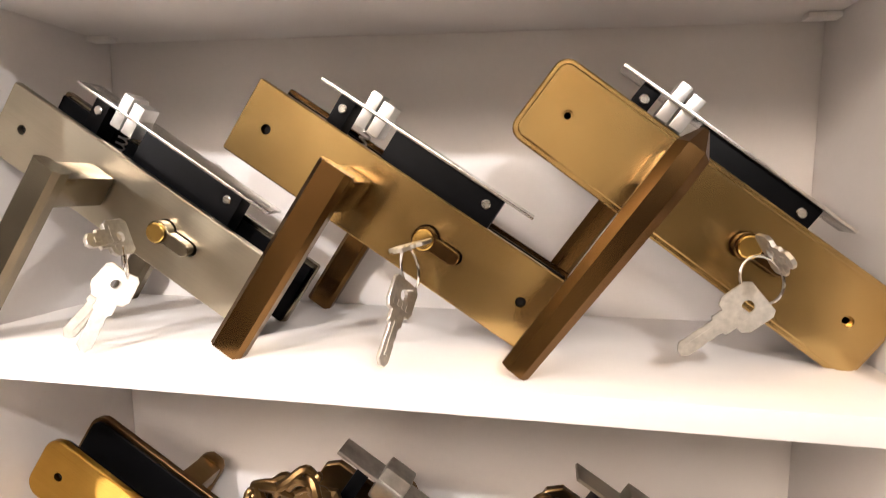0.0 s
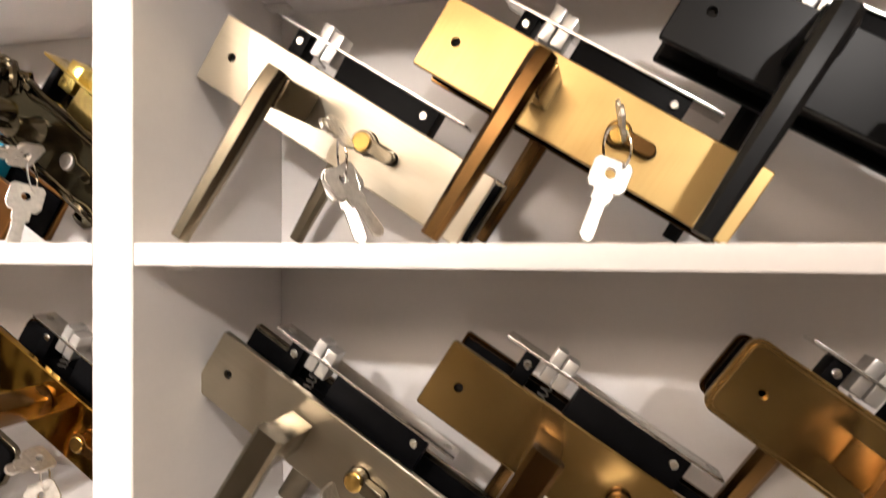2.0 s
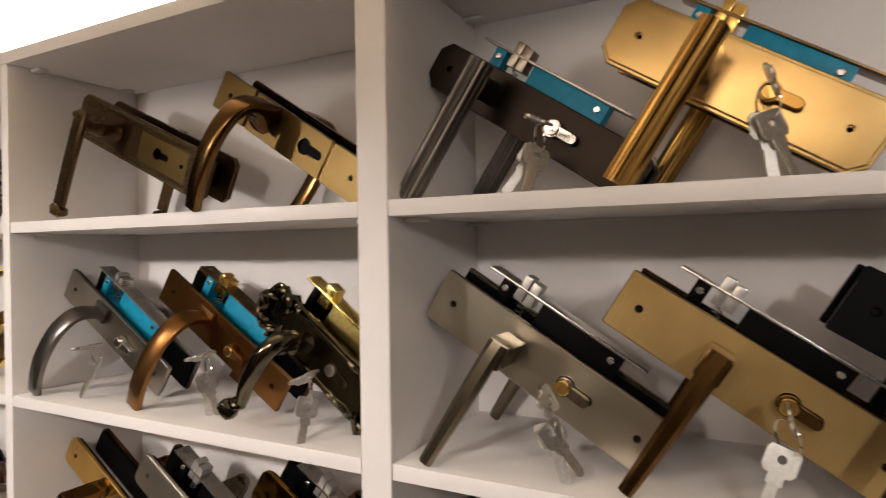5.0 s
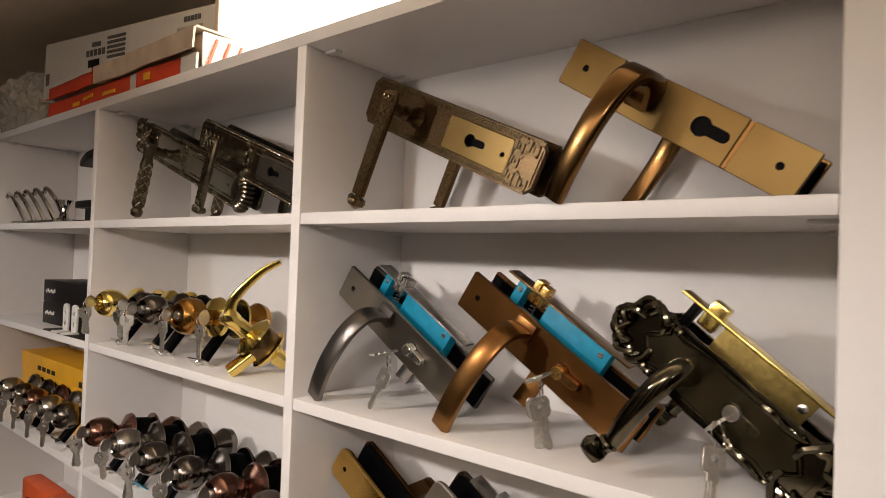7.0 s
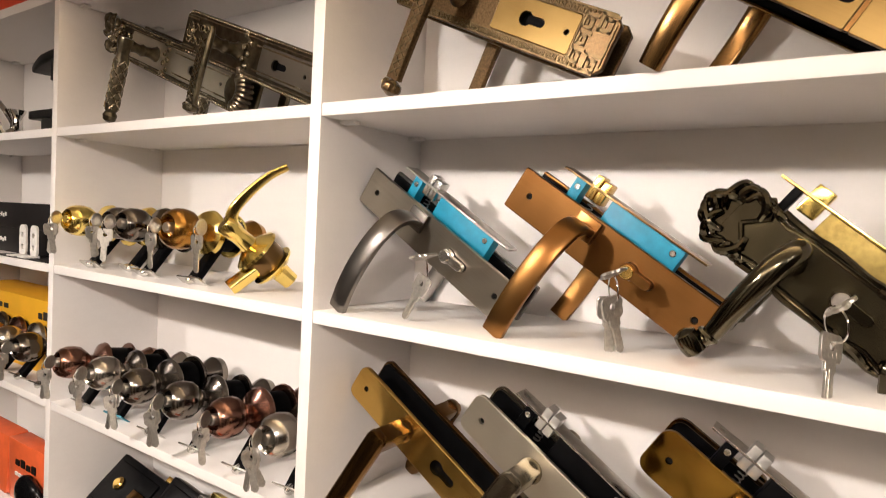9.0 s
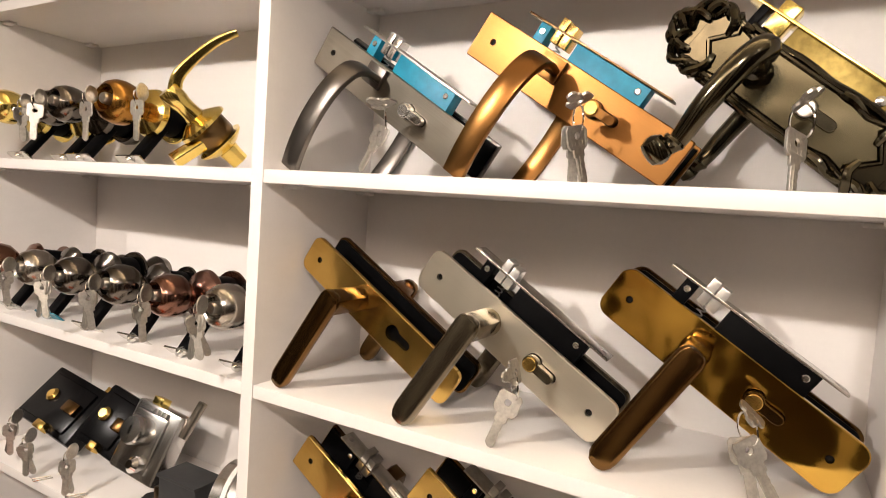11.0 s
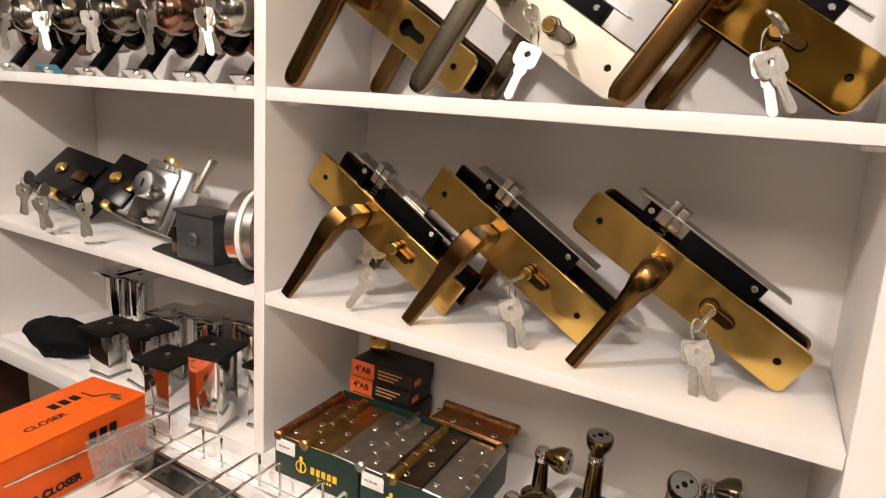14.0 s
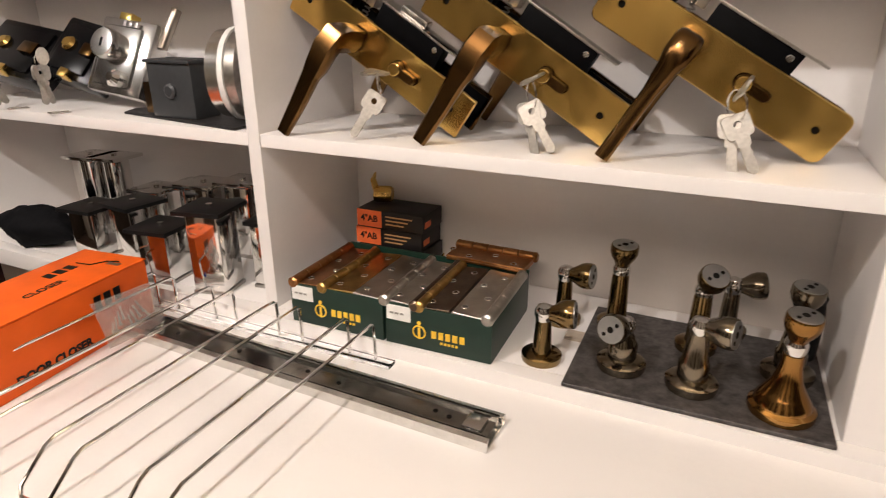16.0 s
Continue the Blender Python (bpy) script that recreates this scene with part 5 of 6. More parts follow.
part("turn_button", lathe(bmesh.new(), [(0.011, 0), (0.012, 0.010), (0.006, 0.016)], (0.010, -0.030, 0.024), (0, -1, 0), 18), CHROME, steel_lock, frame_of=sm)
part("brass_bolt", box(-0.028, -0.006, -0.022, -0.006, 0.105, 0.118, 0.002), YELLOW_BRASS, steel_lock, frame_of=sm)
part("chain_slide", sweep(bmesh.new(), [(0.050, -0.012, 0.080), (0.058, -0.012, 0.135)], rounded(0.012, 0.012, 0.004), (1, 0, 0)), GUNMETAL, steel_lock, frame_of=sm)
for k, bx in enumerate((-0.006, 0.004, 0.014)):
    part("embossed_mark", box(0.002 + bx, 0.008 + bx, -0.0335, -0.0322, 0.096, 0.104, 0.0004), DULL_STEEL, steel_lock, frame_of=sm)

mat_b4 = thing("rubber_sheet", (-0.155, 0.058, S4), "thin black rubber sheet lying on the shelf", "sheet")
part("sheet", slab(bmesh.new(), [(0.118, -0.055), (0.118, 0.055), (-0.09, 0.06), (-0.115, 0.01), (-0.10, -0.02)], 0.0004, 0.003, 0.0004), RUBBER, mat_b4, frame_of=Matrix.Rotation(radians(-90), 4, "X") @ Matrix.Diagonal((1, -1, 1, 1)))
gray = thing("deadbolt_case", (-0.152, 0.040, S4 + 0.0032), "graphite painted square deadbolt case with a round stud", "door lock")
part("case", box(-0.036, 0.035, -0.013, 0.027, 0.0, 0.066, 0.002), GRAPHITE, gray)
part("cover_lip", box(-0.038, 0.037, -0.016, 0.030, 0.0640, 0.068, 0.001), GRAPHITE, gray)
part("stud", lathe(bmesh.new(), [(0.009, 0), (0.009, 0.003), (0.006, 0.005)], (0.0, -0.0128, 0.032), (0, -1, 0), 18), GRAPHITE, gray)
part("strike", box(-0.058, -0.040, -0.004, 0.022, 0.002, 0.040, 0.002), BRONZE, gray)
disc = thing("deadbolt_cylinder", (-0.088, 0.052, S4 + 0.0035), "round satin steel deadbolt rings with a white band", "door lock")
dm = pose(0, 0, 0.0525, 0, 0, -74) @ Matrix.Diagonal((1.2, 1.0, 1.2, 1))
part("outer_ring", lathe(bmesh.new(), [(0.030, 0), (0.041, 0.002), (0.042, 0.016), (0.036, 0.018)], (0, 0.0, 0), (0, 1, 0), 32), STEEL, disc, frame_of=dm)
part("white_band", lathe(bmesh.new(), [(0.0435, 0), (0.0435, 0.006)], (0, 0.018, 0), (0, 1, 0), 32), CLIP, disc, frame_of=dm)
part("inner_ring", lathe(bmesh.new(), [(0.041, 0), (0.041, 0.012), (0.034, 0.016)], (0, 0.024, 0), (0, 1, 0), 32), DULL_STEEL, disc, frame_of=dm)

# ---- furniture legs ----
RED_FILM = plain("orange_red_carton", (0.70, 0.13, 0.03), 0.5)


def sofa_leg(x, y, height, base_z, top_mat, square=True, tube_mat=None, w=0.044, turn=0.0, top=0.064):
    look_of = "square chrome" if square else "round chrome"
    root = thing("furniture_leg", (x, y, base_z), look_of + " furniture leg standing upside down", "furniture leg", "chrome furniture legs", turn=turn)
    if square:
        part("tube", box(-w / 2, w / 2, -w / 2, w / 2, 0.004, height - 0.006, 0.003), tube_mat or CHROME, root)
        part("foot_cap", box(-w / 2 - 0.001, w / 2 + 0.001, -w / 2 - 0.001, w / 2 + 0.001, 0.0, 0.0045, 0.001), DULL_STEEL, root)
    else:
        part("tube", lathe(bmesh.new(), [(w / 2, 0), (w / 2, height - 0.006)], (0, 0, 0.004), (0, 0, 1), 28), CHROME, root)
        part("foot_cap", lathe(bmesh.new(), [(w / 2 + 0.001, 0), (w / 2 + 0.001, 0.0038)], (0, 0, 0), (0, 0, 1), 28), DULL_STEEL, root)
    cap = part("mounting_plate", box(-top / 2, top / 2, -top / 2, top / 2, height - 0.0055, height, 0.001), top_mat, root)
    part("stud", lathe(bmesh.new(), [(0.004, 0), (0.004, 0.003)], (0, 0, height - 0.0002), (0, 0, 1), 12), CHROME, cap)
    return root


sofa_leg(-0.190, 0.010, 0.075, S5, BLACK_PLASTIC, turn=8)
sofa_leg(-0.104, 0.014, 0.110, S5, BLACK_PLASTIC, turn=12)
sofa_leg(-0.050, 0.050, 0.090, S5, BLACK_PLASTIC, turn=6, w=0.03, top=0.04)
sofa_leg(-0.350, 0.030, 0.076, S5, BLACK_PLASTIC, turn=4)
sofa_leg(-0.275, 0.040, 0.088, S5, BLACK_PLASTIC, turn=-6)
for lx, ly, lh, sq in ((-0.475, 0.130, 0.118, False), (-0.432, 0.140, 0.118, False), (-0.315, 0.115, 0.085, False), (-0.262, 0.135, 0.092, False), (-0.205, 0.105, 0.108, True), (-0.150, 0.125, 0.112, True), (-0.095, 0.120, 0.118, True), (-0.045, 0.135, 0.118, True)):
    sofa_leg(lx, ly, lh, S5, CHROME, sq, turn=5, w=0.040, top=0.060)


def crumple(bm, amount, scale, seed):
    off = Vector((seed * 3.1, seed * 1.7, seed * 0.9))
    for v in bm.verts:
        n = noise.noise_vector(v.co * scale + off)
        v.co += n * amount
    return bm


def lump(sx, sy, sz, amount, scale, seed, cuts=4):
    """A crumpled bag-like lump standing on z = 0."""
    bm = bmesh.new()
    bmesh.ops.create_icosphere(bm, subdivisions=cuts, radius=1.0)
    for v in bm.verts:
        v.co = Vector((v.co.x * sx, v.co.y * sy, v.co.z * sz + sz))
        if v.co.z < sz * 0.35:
            v.co.z = max(0.0, v.co.z * 0.4)
    crumple(bm, amount, scale, seed)
    for v in bm.verts:
        v.co.z = max(v.co.z, 0.0004)
    return bm


BAG_BLACK = plain("black_cloth", (0.005, 0.005, 0.006), 0.85, 0.0, 0.3, 200, 0.4, shine=0.1)
CLEAR = glass("clear_plastic_film", (0.95, 0.96, 0.95), 0.12, 1.15)
bag = thing("cloth_bag", (-0.475, 0.022, S5), "crumpled black cloth bag slumped on the shelf", "bag")
part("cloth", lump(0.074, 0.034, 0.029, 0.012, 30, 2), BAG_BLACK, bag)
wrap = thing("plastic_wrap", (-0.395, 0.085, S5), "crumpled clear plastic wrapping between chrome legs", "wrapping")
part("film", lump(0.030, 0.022, 0.032, 0.010, 60, 5, 3), CLEAR, wrap)

# ---- the counter's things ----
ORANGE = plain("orange_carton", (0.76, 0.115, 0.007), 0.5, 0.0, 0.10, 30, 0.05, shine=0.25)
INK = plain("black_print", (0.008, 0.007, 0.007), 0.5, shine=0.2)
WHITE_PAPER = plain("white_label_paper", (0.78, 0.76, 0.72), 0.6)
closer = thing("door_closer_box", (-0.174, -0.150, BASE), "orange cardboard door closer box with black lettering", "box", turn=0.0)
closer.matrix_world = pose(-0.178, -0.155, BASE, 0, 0, 96)
part("carton", box(-0.105, 0.092, -0.046, 0.046, 0.0, 0.074, 0.0015), ORANGE, closer)
part("lid_flap", box(-0.105, 0.093, -0.047, 0.047, 0.0748, 0.0762, 0.0005), ORANGE, closer)
text_mesh("DOOR CLOSER", 0.0125, INK, closer, pose(-0.040, -0.0466, 0.014, 90, 0, 0), bold=0.0006)
text_mesh("CLOSER", 0.013, INK, closer, pose(-0.01, -0.012, 0.0764, 0, 0, 0), bold=0.0004)
for k in range(3):
    part("logo_bar", box(0.012 + 0.013 * k, 0.021 + 0.013 * k, 0.006, 0.020, 0.0763, 0.0766), INK, closer)
    part("logo_bar", box(0.015 + 0.013 * k, 0.024 + 0.013 * k, -0.0469, -0.0464, 0.045, 0.060), INK, closer)
part("drawn_arm", tube(bmesh.new(), [(0.055, 0.018, 0.0766), (0.056, -0.002, 0.0766), (0.070, -0.012, 0.0766), (0.074, -0.026, 0.0766)], 0.0008, 5), INK, closer)
part("drawn_closer", box(0.064, 0.070, -0.034, -0.016, 0.0763, 0.0767), DULL_STEEL, closer)
pouch = thing("screw_pouch", (-0.100, -0.110, BASE), "clear plastic pouch of screws leaning on the orange box", "pouch")
pm = pose(-0.018, 0.0, 0.032, -24, 6, 96)
film = bmesh.new()
bmesh.ops.create_grid(film, x_segments=14, y_segments=10, size=0.5)
for v in film.verts:
    p = v.co.copy()
    v.co = Vector((p.x * 0.080, -0.004 - 0.004 * math.cos(p.x * 3) * math.cos(p.y * 3) + 0.0015 * noise.noise(p * 9), p.y * 0.050))
bmesh.ops.solidify(film, geom=film.faces[:], thickness=0.001)
PVC = plain("cloudy_pvc_film", (0.80, 0.78, 0.75), 0.15, 0.0, 0.1, 60, coat=0.4)
PVC.node_tree.nodes["Principled BSDF"].inputs["Transmission Weight"].default_value = 0.82
PVC.node_tree.nodes["Principled BSDF"].inputs["IOR"].default_value = 1.15
part("film", film, PVC, pouch, frame_of=pm)
for k in range(9):
    sx, sz = -0.03 + 0.007 * k, -0.016 + 0.004 * ((k * 5) % 4)
    part("screw", lathe(bmesh.new(), [(0.0028, 0), (0.0028, 0.0015), (0.0014, 0.002), (0.0012, 0.016)], (sx, -0.002, sz), (0.5 - 0.12 * k, 0.05, 1), 8), STEEL, pouch, frame_of=pm)

# trouser or shelf rack of chrome wire on an acrylic strip
rack = thing("wire_rack", (0.0, -0.038, BASE), "chrome wire rack with long parallel rods on a clear strip", "rack")
ACRYLIC = glass("clear_acrylic", (0.98, 0.98, 0.98), 0.02, 1.45)
strip = part("acrylic_strip", box(-0.215, 0.178, -0.006, 0.008, 0.0004, 0.0050, 0.001), ACRYLIC, rack)
strip.visible_shadow = False
for pair in range(5):
    xb = 0.159 - 0.0945 * pair
    a, b = xb, xb - 0.032
    y_end = -0.250 - 0.004 * pair
    bm = bmesh.new()
    lead = 0.047
    path = [(a, 0, 0.003), (a - 0.001, 0.001, 0.030), (a - 0.002, 0.001, lead - 0.003), (a - 0.002, -0.003, lead)]
    far = [(a - 0.001, y_end, lead), (a - 0.001, y_end - 0.008, lead - 0.003), (a - 0.001, y_end - 0.030, lead - 0.022), (a - 0.002, y_end - 0.034, lead - 0.028)]
    back_far = [(b + 0.002, y_end - 0.034, lead - 0.028), (b - 0.001, y_end - 0.030, lead - 0.022), (b - 0.001, y_end - 0.008, lead - 0.003), (b - 0.001, y_end, lead)]
    ret = [(b - 0.002, -0.003, lead), (b - 0.002, 0.001, lead - 0.003), (b - 0.001, 0.001, 0.030), (b, 0, 0.003)]
    tube(bm, path + far + back_far + ret, 0.0018, 8, (0.4, 0.1, 1))
    part("rod", bm, CHROME, rack)

rail = thing("drawer_slide", (0.10, -0.098, BASE), "bright steel telescopic drawer slide lying on the counter", "drawer slide", turn=0.0)
rail.matrix_world = pose(0.091, -0.092, BASE, 0, 0, -1.5)
RAIL_DARK = plain("zinc_inner_rail", (0.30, 0.29, 0.27), 0.22, 1.0, 0.2, 40)
sect = [(-0.0225, 0.0), (0.0225, 0.0), (0.0225, 0.010), (0.017, 0.0115), (0.017, 0.009), (0.0195, 0.0075), (0.0195, 0.002), (-0.0195, 0.002), (-0.0195, 0.0075), (-0.017, 0.009), (-0.017, 0.0115), (-0.0225, 0.010)]
part("outer_channel", sweep(bmesh.new(), [(-0.225, 0, 0.0003), (0.225, 0, 0.0003)], sect, (0, 1, 0)), STEEL, rail)
part("inner_channel", sweep(bmesh.new(), [(-0.215, 0, 0.0024), (0.221, 0, 0.0024)], [(-0.015, 0), (0.015, 0), (0.015, 0.009), (0.013, 0.009), (0.013, 0.006), (-0.013, 0.006), (-0.013, 0.009), (-0.015, 0.009)], (0, 1, 0)), RAIL_DARK, rail)
# Solid near-black discs give the slots their shade by colour.
for sx in (-0.16, -0.07, 0.02, 0.06, 0.165, 0.18):
    part("slot", lathe(bmesh.new(), [(0.0024, 0), (0.0024, 0.0006)], (sx, 0.002 * math.sin(sx * 90), 0.0083), (0, 0, 1), 12), HOLE_SHADE, rail)
part("end_stop", box(0.196, 0.214, -0.010, 0.010, 0.0086, 0.0115, 0.001), STEEL, rail)
BLUE = plain("blue_plastic", (0.02, 0.06, 0.35), 0.35)
pen = thing("blue_strip", (-0.125, -0.070, BASE), "blue plastic strip lying beside the drawer slide", "strip")
part("strip", sweep(bmesh.new(), [(-0.03, 0.004, 0.0042), (0.0, 0.0, 0.0042), (0.045, -0.006, 0.0042)], rounded(0.008, 0.006, 0.002), (0, 1, 0)), BLUE, pen)

# ---- hinges in open cartons ----
GREEN = plain("dark_green_carton", (0.005, 0.024, 0.014), 0.45, 0.0, 0.15, 30)
YELLOW_PRINT = plain("yellow_print", (0.80, 0.50, 0.03), 0.5)
CARD = plain("brown_card", (0.42, 0.24, 0.10), 0.7)


def hinge_box(x0, x1, turn, side_yellow=False):
    cx = (x0 + x1) / 2
    w = (x1 - x0) / 2
    root = thing("hinge_carton", (cx, 0.048 + 0.026 * (cx - 0.1), S5), "dark green open carton with yellow emblem, full of door hinges", "box", "hinge cartons", turn=turn)
    t, d, h = 0.002, 0.066, 0.048
    part("front_wall", box(-w, w, -d, -d + t, 0.0003, h, 0.0004), GREEN, root)
    part("back_wall", box(-w, w, d - t, d, 0.0003, h + 0.004, 0.0004), GREEN, root)
    part("side_wall", box(-w, -w + t, -d + t, d - t, 0.0003, h, 0.0004), GREEN, root)
    part("side_wall", box(w - t, w, -d + t, d - t, 0.0003, h, 0.0004), GREEN, root)
    part("bottom", box(-w + t, w - t, -d + t, d - t, 0.0003, 0.002), CARD, root)
    part("emblem", torus_ring(bmesh.new(), (-0.020, -d - 0.0002, 0.020), (0, 1, 0.0), 0.0070, 0.0010, 20, 5), YELLOW_PRINT, root, frame_of=pose(0, 0, 0))
    part("emblem_stem", box(-0.0215, -0.0185, -d - 0.0007, -d + 0.0001, 0.012, 0.025, 0.0003), YELLOW_PRINT, root)
    part("emblem_dot", lathe(bmesh.new(), [(0.0024, 0), (0.0024, 0.0006)], (-0.020, -d + 0.0001, 0.0305), (0, -1, 0), 12), YELLOW_PRINT, root)
    for k in range(5):
        part("logo_bar", box(-0.006 + 0.0078 * k, -0.0005 + 0.0078 * k, -d - 0.0006, -d + 0.0001, 0.016, 0.0245, 0.0003), YELLOW_PRINT, root)
    for k in range(5):
        part("small_print", box(0.004 + 0.0042 * k, 0.0068 + 0.0042 * k, -d - 0.0005, -d + 0.0001, 0.0105, 0.0132), YELLOW_PRINT, root)
    part("price_label", box(-w + 0.002, -w + 0.030, -d - 0.0008, -d - 0.0001, h - 0.019, h - 0.002), WHITE_PAPER, root)
    for k in range(3):
        part("label_line", box(-w + 0.006 + 0.006 * k, -w + 0.010 + 0.006 * k, -d - 0.0011, -d - 0.0007, h - 0.012, h - 0.010), DULL_STEEL, root)
    return root


def hinge(x, y, z, mat, pin_mat, label, turn=0.0, pin=1, tilt=0.0, leaf=0.034, length=0.118):
    """A folded butt hinge lying flat, its knuckles along one side."""
    root = thing("butt_hinge", (x, y, z), label, "hinge", "hinges in cartons")
    root.matrix_world = pose(x, y, z, 0, tilt, turn)
    holes = [disc_hole(-leaf / 2 + 0.008 + 0.015 * (k % 2), -length / 2 + 0.016 + 0.0285 * k, 0.0032, 10) for k in range(4)]
    flat = Matrix(((1, 0, 0, 0), (0, 0, 1, 0), (0, -1, 0, 0), (0, 0, 0, 1)))
    upper = slab(bmesh.new(), outline_rect2(leaf, length), -0.0062, -0.0036, 0.0004, holes)
    part("leaf", upper, mat, root, frame_of=flat)
    part("lower_leaf", slab(bmesh.new(), outline_rect2(leaf, length), -0.0030, -0.0004, 0.0004), mat, root, frame_of=flat)
    # Chrome rings added to imitate the glints on the screw holes' rims.
    for k in range(4):
        hx, hy = -leaf / 2 + 0.008 + 0.015 * (k % 2), -length / 2 + 0.016 + 0.0285 * k
        part("glint_ring", torus_ring(bmesh.new(), (hx, hy, 0.0060), (0, 0, 1), 0.0034, 0.0008, 14, 5), CHROME, root)
    px = pin * (leaf / 2 + 0.0045)
    for k in range(5):
        y0 = -length / 2 + length * k / 5
        part("knuckle", lathe(bmesh.new(), [(0.0056, 0), (0.0062, 0.0008), (0.0062, length / 5 - 0.0012), (0.0056, length / 5 - 0.0004)], (px, y0, 0.0065), (0, 1, 0), 16), pin_mat, root)
    for s in (-1, 1):
        part("pin_cap", lathe(bmesh.new(), [(0.0064, 0), (0.0066, 0.002), (0.0045, 0.004)], (px, s * (length / 2 - 0.0002), 0.0065), (0, s, 0), 16), pin_mat, root)
    return root


def outline_rect2(w, l):
    return [(w / 2, -l / 2), (w / 2, l / 2), (-w / 2, l / 2), (-w / 2, -l / 2)]


hinge_box(0.037, 0.155, 1.5)
hinge_box(0.158, 0.277, 1.5)
HINGE_COPPER = plain("antique_copper_hinge", (0.34, 0.16, 0.06), 0.30, 1.0, 0.2, 90)
HINGE_BRASS = plain("antique_brass_hinge", (0.42, 0.26, 0.08), 0.30, 1.0, 0.2, 90)
HINGE_DARK = plain("dark_bronze_hinge", (0.14, 0.10, 0.07), 0.32, 1.0, 0.2, 90)
HINGE_GREY = plain("satin_nickel_hinge", (0.48, 0.45, 0.40), 0.30, 1.0, 0.1, 90)
zt = S5 + 0.043
for hx, hm, hp, pin, words in ((0.056, HINGE_COPPER, HINGE_COPPER, -1, "antique copper"), (0.094, HINGE_BRASS, HINGE_BRASS, -1, "antique brass"), (0.128, HINGE_GREY, HINGE_GREY, 1, "satin nickel"),
                               (0.168, HINGE_GREY, HINGE_BRASS, 1, "satin nickel"), (0.207, HINGE_DARK, HINGE_DARK, -1, "dark bronze"), (0.243, HINGE_GREY, HINGE_GREY, 1, "satin nickel")):
    hinge(hx + 0.007, 0.043 + 0.026 * (hx - 0.1), zt, hm, hp, words + " butt hinge lying folded on the carton", 1.5, pin, 3.0 * pin)
hinge(0.222, 0.128, S5 + 0.050, HINGE_COPPER, HINGE_COPPER, "antique copper butt hinge lying at the back", 88, 1, 0, 0.034, 0.100)
stack = [(0.0, 0.0), (0.002, 0.0238), (-0.001, 0.0476), (0.001, 0.0714)]
BLACK_CARD = plain("black_printed_carton", (0.010, 0.008, 0.008), 0.45, 0.0, 0.3, 40, shine=0.3)
for k, (dx, dz) in enumerate(stack):
    sb = thing("hinge_packet", (0.078 + dx, 0.150, S5 + dz), "small black carton with an orange end panel", "box", "stacked hinge packets")
    part("carton", box(-0.040, 0.055, -0.026, 0.030, 0.0003, 0.0235, 0.0008), BLACK_CARD, sb)
    part("orange_panel", box(-0.0405, -0.004, -0.0265, -0.0258, 0.0008, 0.0230), RED_FILM, sb)
    text_mesh('4"AB', 0.012, INK, sb, pose(-0.022, -0.0268, 0.0118, 90, 0, 0), bold=0.0003)
    for j in range(3):
        part("print_line", box(0.002, 0.040 - 0.006 * j, -0.0266, -0.0259, 0.016 - 0.005 * j, 0.0178 - 0.005 * j), CARD, sb)
    part("side_stripe", box(0.0548, 0.0555, -0.020, -0.004, 0.006, 0.014), RED_FILM, sb)
for k, (kx, ky, kz) in enumerate(((0.058, 0.158, S5 + 0.0952), (0.160, 0.152, S5))):
    st = thing("brass_stop", (kx, ky, kz), "small antique brass door stop lying down", "door stop")
    part("barrel", lathe(bmesh.new(), [(0.010, 0), (0.011, 0.004), (0.011, 0.020), (0.009, 0.024)], (-0.012, 0, 0.011), (1, 0.3, 0), 18), BRASS, st)
    part("arm", sweep(bmesh.new(), [(-0.010, 0, 0.018), (-0.014, 0, 0.030), (-0.010, 0, 0.040)], rounded(0.010, 0.004, 0.0015), (0, 1, 0), [1.2, 1.0, 0.3]), BRASS, st)

# ---- magnetic door stops ----
SLATE = plain("speckled_slate_mat", (0.060, 0.053, 0.050), 0.5, 0.0, 0.6, 130, 0.9, shine=0.4)
slate = thing("slate_mat", (0.464, 0.068, S5), "dark textured mat under the door stops", "mat")
part("sheet", slab(bmesh.new(), [(0.1125, -0.084), (0.1125, 0.086), (-0.113, 0.088), (-0.112, -0.088)], -0.0042, -0.0004, 0.0006), SLATE, slate, frame_of=Matrix(((1, 0, 0, 0), (0, 0, 1, 0), (0, -1, 0, 0), (0, 0, 0, 1))))
STOP_BRASS = brushed("antique_brass_stop", (0.26, 0.18, 0.08), (0.14, 0.09, 0.035), 0.17, tilt=0, brush=0.06)
STOP_NICKEL = brushed("antique_nickel_stop", (0.30, 0.255, 0.19), (0.17, 0.14, 0.10), 0.17, tilt=0, brush=0.06)
STOP_GOLD = brushed("satin_bronze_stop", (0.44, 0.24, 0.075), (0.24, 0.12, 0.03), 0.16, tilt=0, brush=0.06)
DISC_STEEL = plain("magnet_plate", (0.46, 0.46, 0.45), 0.30, 0.95, 0.1, 80)


